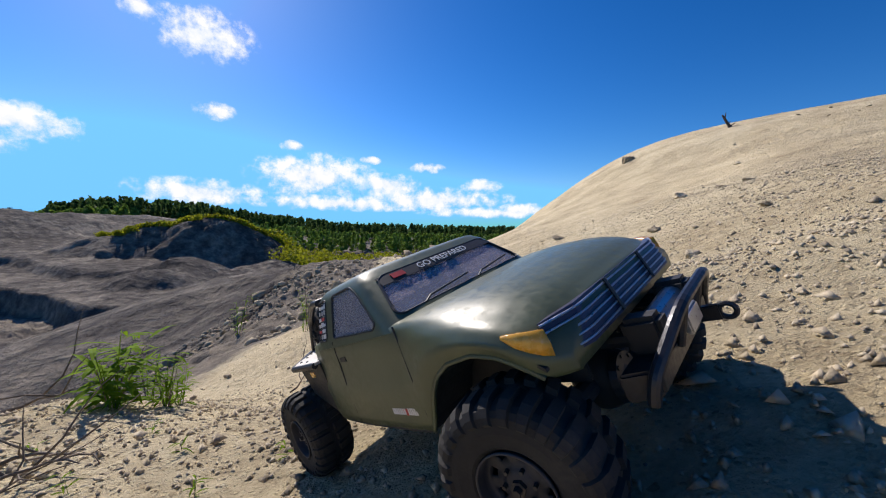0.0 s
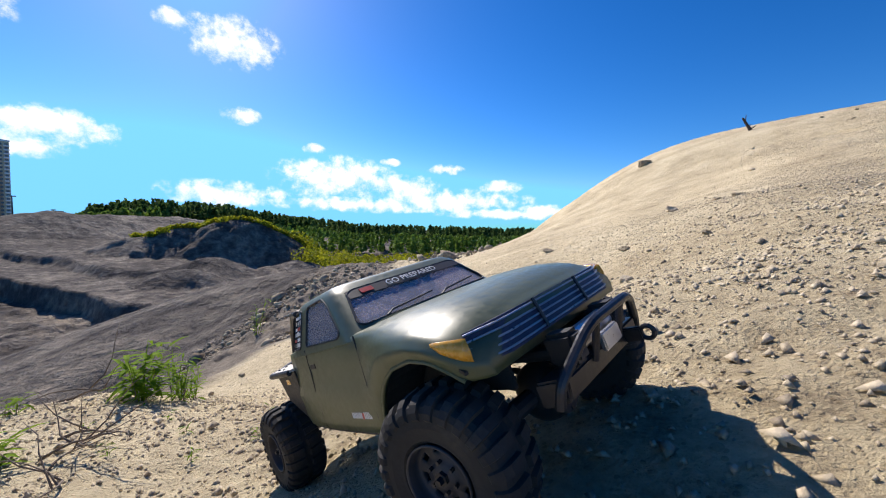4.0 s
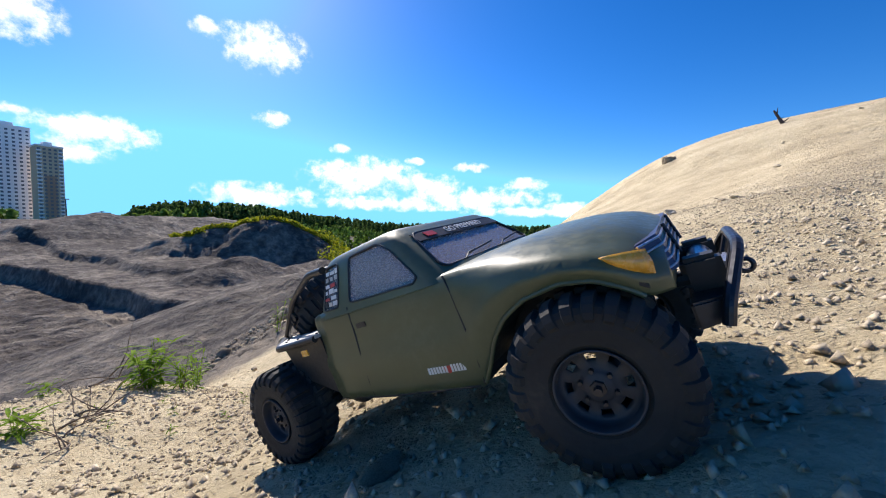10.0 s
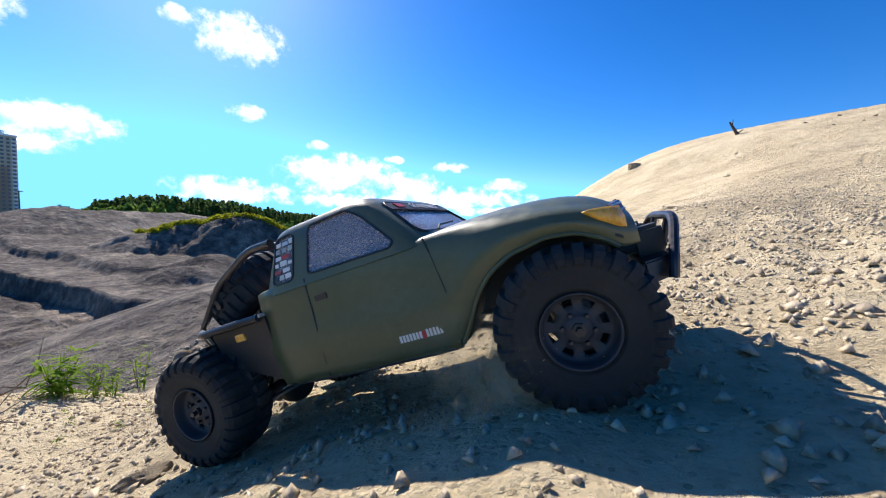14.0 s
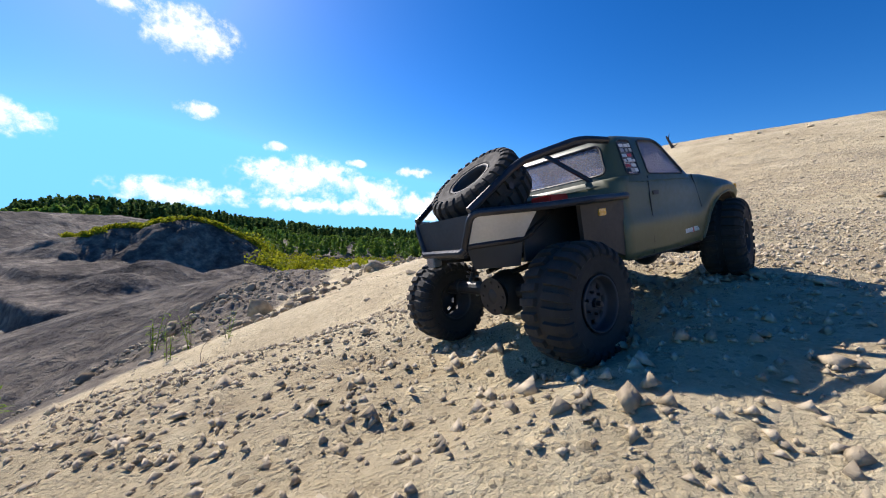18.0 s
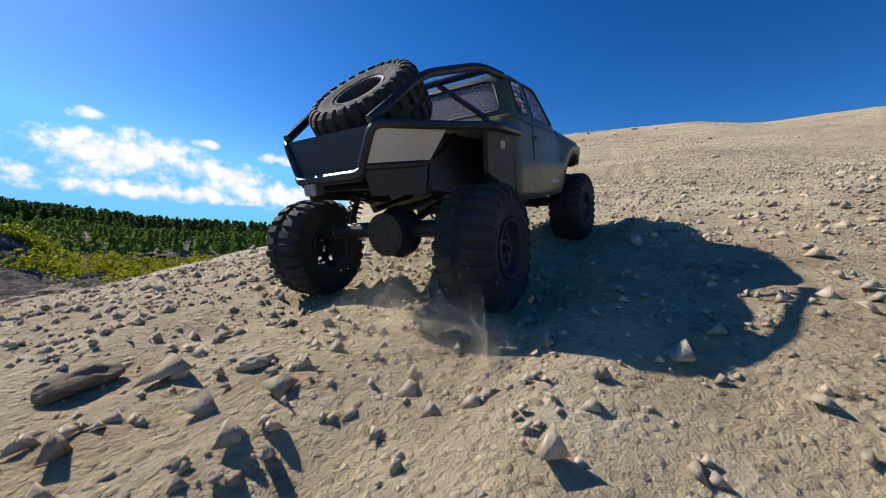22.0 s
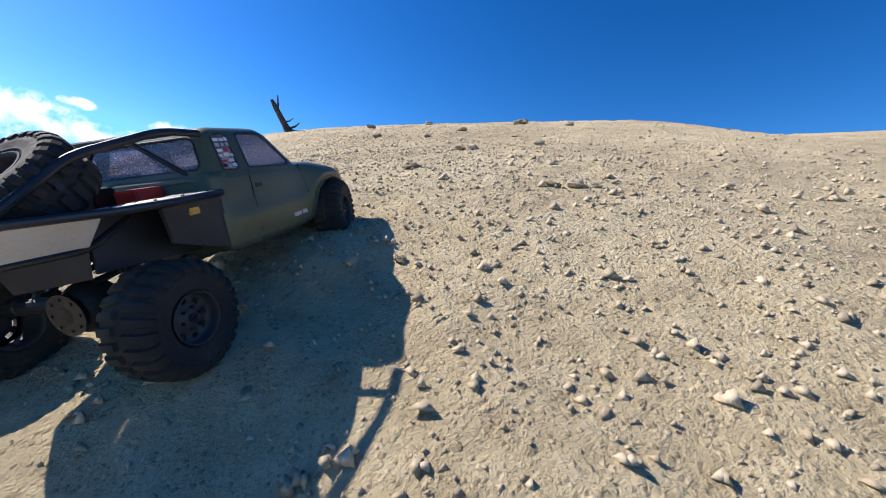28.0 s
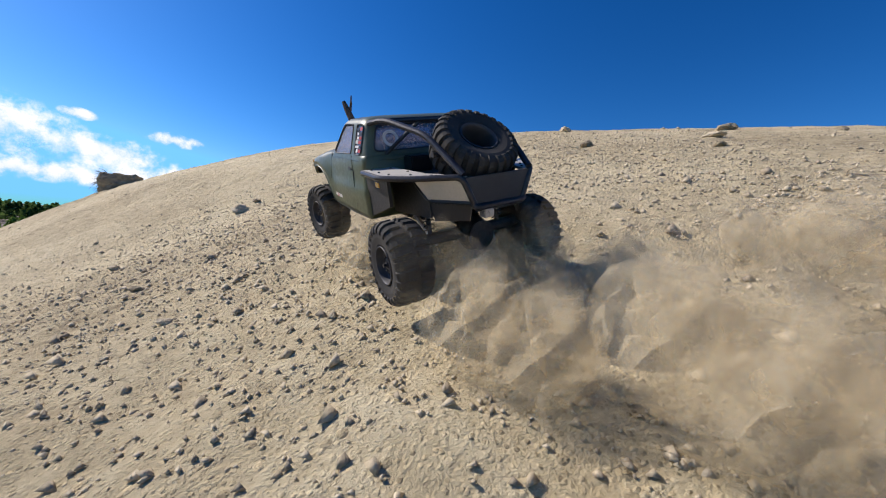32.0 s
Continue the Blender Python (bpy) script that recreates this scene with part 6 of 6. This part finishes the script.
def make_clouds():
    mat = cloud_material()
    far = 2600.0
    rows = [(-32.5, 23.2, 10.5, 5.6), (-39.4, 23.9, 3.0, 2.2), (-31.6, 14.7, 4.6, 2.2), (-22.3, 11.4, 3.0, 1.6), (-33.6, 4.4, 15, 3.4), (-19.0, 7.6, 17, 6.2), (-8.5, 6.9, 11, 3.0),
            (-1.0, 4.6, 24, 3.6), (6.1, 6.8, 6.5, 2.0), (-2.4, 9.4, 5.5, 1.6), (-49.8, 10.2, 11.5, 3.8), (-51.6, 7.8, 6.5, 2.2), (-55.6, 20.5, 7, 5.4), (13.0, 3.3, 8, 1.8), (-57, 11.3, 4, 1.4),
            (-11, 10.2, 3.0, 1.2), (-16, 3.6, 26, 2.2), (8, 2.6, 22, 1.6)]
    for az, el, w, h in rows:
        c = Vector((math.sin(radians(az)) * math.cos(radians(el)), math.cos(radians(az)) * math.cos(radians(el)), math.sin(radians(el)))) * far
        me = bpy.data.meshes.new("cloud")
        sx, sy = far * math.tan(radians(w * 0.6)), far * math.tan(radians(h * 0.62))
        nx, ny = 12, 6
        vs, uv = [], []
        for j in range(ny + 1):
            for i in range(nx + 1):
                u, v = i / nx * 2 - 1, j / ny * 2 - 1
                vs.append((u * sx, v * sy, 18 * (1 - u * u) * (1 - v * v)))
                uv.append((i / nx, j / ny))
        fs = [(j * (nx + 1) + i, j * (nx + 1) + i + 1, (j + 1) * (nx + 1) + i + 1, (j + 1) * (nx + 1) + i) for j in range(ny) for i in range(nx)]
        me.from_pydata(vs, [], fs)
        lay = me.uv_layers.new(name="UVMap")
        for lp in me.loops:
            lay.data[lp.index].uv = uv[lp.vertex_index]
        me.materials.append(mat)
        ob = new("backdrop_cloud", me)
        ob.matrix_world = look(c, c * 2) @ Matrix.Rotation(math.pi, 4, "Y")
        ob.visible_shadow = False
        tagged(ob, "white fair-weather cloud in the blue sky", "cloud", kind="structure")


make_woods()
make_town()
make_clouds()
# ---- dust thrown up by the wheels: loose grains in the air, in drifting puffs ----
DUST = material("flying_sand", [(0.3, (0.62, 0.50, 0.32)), (0.6, (0.72, 0.60, 0.41)), (0.8, (0.80, 0.69, 0.50))], scale=20, fine=90, rough=0.95, bump=0, per_piece=0.4, through=0.55, spec=0.1)


def veil_material():
    """Fine dust in the air: a thin lit film, denser in some places than in others."""
    m = bpy.data.materials.new("dust_veil")
    m.use_nodes = True
    n, k = m.node_tree.nodes, m.node_tree.links
    n.remove(n["Principled BSDF"])
    co, no, ra = n.new("ShaderNodeTexCoord"), n.new("ShaderNodeTexNoise"), n.new("ShaderNodeMapRange")
    no.inputs["Scale"].default_value, no.inputs["Detail"].default_value, no.inputs["Roughness"].default_value = 26, 6, 0.6
    k.new(co.outputs["Object"], no.inputs["Vector"])
    ra.inputs[1].default_value, ra.inputs[2].default_value, ra.inputs[3].default_value, ra.inputs[4].default_value = 0.34, 0.68, 0.03, 0.42
    k.new(no.outputs[0], ra.inputs[0])
    far, thin, share = n.new("ShaderNodeVectorMath"), n.new("ShaderNodeMapRange"), n.new("ShaderNodeMath")
    far.operation, share.operation = "DISTANCE", "MULTIPLY"
    far.inputs[1].default_value = (0.5, 0.5, 0.5)
    k.new(co.outputs["Generated"], far.inputs[0])
    thin.interpolation_type = "SMOOTHSTEP"
    thin.inputs[1].default_value, thin.inputs[2].default_value, thin.inputs[3].default_value, thin.inputs[4].default_value = 0.12, 0.5, 1.0, 0.08
    k.new(far.outputs["Value"], thin.inputs[0])
    k.new(ra.outputs[0], share.inputs[0])
    k.new(thin.outputs[0], share.inputs[1])
    di, tl, tr = n.new("ShaderNodeBsdfDiffuse"), n.new("ShaderNodeBsdfTranslucent"), n.new("ShaderNodeBsdfTransparent")
    for b in (di, tl):
        b.inputs["Color"].default_value = (0.78, 0.68, 0.49, 1)
    lit, mx = n.new("ShaderNodeMixShader"), n.new("ShaderNodeMixShader")
    lit.inputs[0].default_value = 0.5
    k.new(di.outputs[0], lit.inputs[1])
    k.new(tl.outputs[0], lit.inputs[2])
    k.new(share.outputs[0], mx.inputs[0])
    k.new(tr.outputs[0], mx.inputs[1])
    k.new(lit.outputs[0], mx.inputs[2])
    k.new(mx.outputs[0], n["Material Output"].inputs["Surface"])
    return m


VEIL = veil_material()


def puff_mesh(seed, spread, count, grain):
    """A billow of fine dust: lumpy veils one inside the other, with loose grains flying among them."""
    rng = np.random.default_rng(seed)
    v, f = ball(3)
    P, F, base = [], [], 0
    for size in (0.82, 0.72, 0.62, 0.56, 0.5, 0.4):
        off = Vector(rng.uniform(-30, 30, 3))
        r = np.array([1 + 0.50 * noise.noise(Vector(p) * 1.2 + off) + 0.32 * noise.noise(Vector(p) * 2.7 + off) + 0.13 * noise.noise(Vector(p) * 6.0 + off) + 0.05 * noise.noise(Vector(p) * 13 + off) for p in v])
        P.append(v * r[:, None] * size * np.array(spread) * 1.55 + np.clip(rng.normal(0, 0.62, 3), -1.1, 1.1) * np.array(spread) * (1.0, 1.0, 0.9))
        F.append(f + base)
        base += len(v)
    veil = len(f) * 6
    c = np.clip(rng.normal(0, 0.8, (count, 3)), -1.5, 1.5) * np.array(spread)
    V = c[:, None] + rng.normal(0, 1, (count, 3, 3)) * (grain * rng.uniform(0.4, 1.5, count))[:, None, None]
    P.append(V.reshape(-1, 3))
    F.append(np.arange(count * 3).reshape(-1, 3) + base)
    ob = raw("dust_puff", np.concatenate(P), np.concatenate(F), VEIL, True)
    me = ob.data
    me.materials.append(DUST)
    me.polygons.foreach_set("material_index", [0] * veil + [1] * count)
    bpy.data.objects.remove(ob)
    return me


PUFFS = []
shapes = [puff_mesh(1, (0.024, 0.024, 0.030), 500, 0.00030), puff_mesh(2, (0.036, 0.036, 0.042), 700, 0.00030), puff_mesh(3, (0.050, 0.050, 0.046), 800, 0.00032)]
for k in range(34):
    ob = new("dust_puff", shapes[(0, 1, 2, 1)[k % 4]])
    ob.location = (0.5, 0.5, -1.2)
    tagged(ob, "drifting puff of tan dust behind a spinning wheel", "dust", "dust puffs")
    PUFFS.append(ob)
# ---- what moves ----
CLOCK = np.array([r[0] for r in DRIVE])
WAY = [np.array([r[k] for r in DRIVE]) if k < 4 else np.degrees(np.unwrap(np.radians([r[k] for r in DRIVE]))) for k in range(1, 7)]


def truck_at(t):
    """The truck's pose between the rows of its drive."""
    return pose(*[float(np.interp(t, CLOCK, w)) for w in WAY])


def drive_truck():
    walk(truck, [(t, pose(*p)) for t, *p in DRIVE])
    times = np.arange(0, 32.001, 0.1)
    ts = [r[0] for r in DRIVE]
    place = np.array([[np.interp(t, ts, [r[k] for r in DRIVE]) for k in (1, 2, 3)] for t in times])
    head = np.unwrap(np.radians([r[6] for r in DRIVE]))
    yaw = np.interp(times, ts, head)
    step = np.diff(place, axis=0)
    go = step[:, 0] * np.cos(yaw[1:]) + step[:, 1] * np.sin(yaw[1:])
    frames = [truck_at(t) for t in times]
    for i, w in enumerate(wheels):
        front = i < 2
        slip = np.interp(times[1:], [0, 4.5, 5.5, 9, 10.5, 21.5, 23, 28, 32], [0.4, 0.6, 2.5, 2.0, 0.5, 0.8, 3.0, 5.0, 5.0]) * 0.1
        ang = np.degrees(np.concatenate([[0], np.cumsum(go / 0.05 + slip)])) + 17 * i
        steer = np.interp(times, [0, 3, 6, 9, 12, 14.5, 17, 19, 20, 21, 23, 26, 29, 32], [14, 14, 12, 10, 6, 5, 8, 10, -6, -8, 0, 3, 14, 10]) if front else 0 * times
        base = w.location.copy()
        # the axles give: each wheel follows the sand under it
        foot = np.array([m @ Vector((base.x, base.y, base.z - 0.0485)) for m in frames])
        gap = relief(foot[:, 0], foot[:, 1]) - foot[:, 2]
        gap = np.convolve(np.pad(gap, 4, mode="edge"), np.ones(9) / 9, mode="valid")
        give = np.clip(gap, -0.017, 0.016)
        walk(w, [(round(float(t), 2), pose(base.x, base.y, base.z + float(g), 0, float(a), float(s))) for t, g, a, s in zip(times, give, ang, steer)])


def blow_dust():
    """Each puff lies under the sand, is thrown up behind a wheel, drifts back and settles again."""
    rng = random.Random(41)
    bursts = []  # seconds, wheel, strength
    for t in (6.9, 13.9, 22.0, 22.7, 23.4, 24.2, 24.9, 25.2, 25.5, 25.8, 26.1, 26.4, 26.7):
        bursts.append((t, 0 if t < 20 else 2, 0.4 if t < 20 else 0.7))
        if t > 20:
            bursts.append((t + 0.25, 3, 0.7))
    t = 27.0
    while t < 32:
        for w in (2, 3):
            bursts.append((t + rng.uniform(0, 0.08), w, rng.uniform(0.75, 1.15)))
        if t > 29.6:
            bursts.append((t + 0.05, 1, rng.uniform(0.5, 0.8)))
        t += 0.17
    rest = {k: [] for k in range(len(PUFFS))}
    free = [0.3] * len(PUFFS)
    for t, w, power in bursts:
        k = min(range(len(PUFFS)), key=lambda q: (free[q] > t - 0.4, free[q] + 0.01 * ((q * 7) % 5)))
        if free[k] > t - 0.25:
            continue
        rest[k].append((t, w, power))
        free[k] = t + 1.25
    home = {2: (-0.075, -0.095), 3: (-0.075, 0.095), 0: (0.27, -0.09), 1: (0.27, 0.09)}
    for k, ob in enumerate(PUFFS):
        rows, last = [], (0.5, 0.5, at(0.5, 0.5) - 3.0)
        rows.append((0.0, pose(*last)))
        for t, w, power in rest[k]:
            m = truck_at(t)
            x, y = home[w]
            p = m @ Vector((x, y, 0.03))
            slope = Vector((at(p.x - 0.2, p.y) - at(p.x + 0.2, p.y), at(p.x, p.y - 0.2) - at(p.x, p.y + 0.2), 0)).normalized()
            back = (m.to_3x3() @ Vector((-1, rng.uniform(-0.5, 0.5), 0))) * 0.85 + slope * 0.25
            deep = at(p.x, p.y) - 0.45
            rows.append((t - 0.24, pose(p.x, p.y, deep - 2.5)))
            rows.append((t - 0.1, pose(p.x, p.y, deep + 0.15)))
            # keep clear of the camera's lens
            eye = Vector([float(np.interp(t + 0.9, [r[0] for r in PATH], [r[c] for r in PATH])) for c in (1, 2, 3)])
            reach = power
            while reach > 0.1 and (p + back * 0.28 * reach - eye).length < 0.50:
                reach *= 0.75
            for dt, far, up in ((0.0, 0.0, -0.03), (0.12, 0.04, 0.05), (0.3, 0.09, 0.085), (0.6, 0.17, 0.065), (0.9, 0.24, 0.02), (1.15, 0.28, -0.14)):
                q = p + back * far * reach
                rows.append((t + dt, pose(q.x, q.y, at(q.x, q.y) + up * power)))
            rows.append((t + 1.25, pose(q.x, q.y, at(q.x, q.y) - 2.5)))
        rows = [r for r in rows if r[0] <= 31.95]
        end = rows[-1][1].translation
        rows.append((32.0, pose(*end)))
        walk(ob, [(round(t, 3), m) for t, m in rows])


def motions():
    drive_truck()
    blow_dust()


motions()
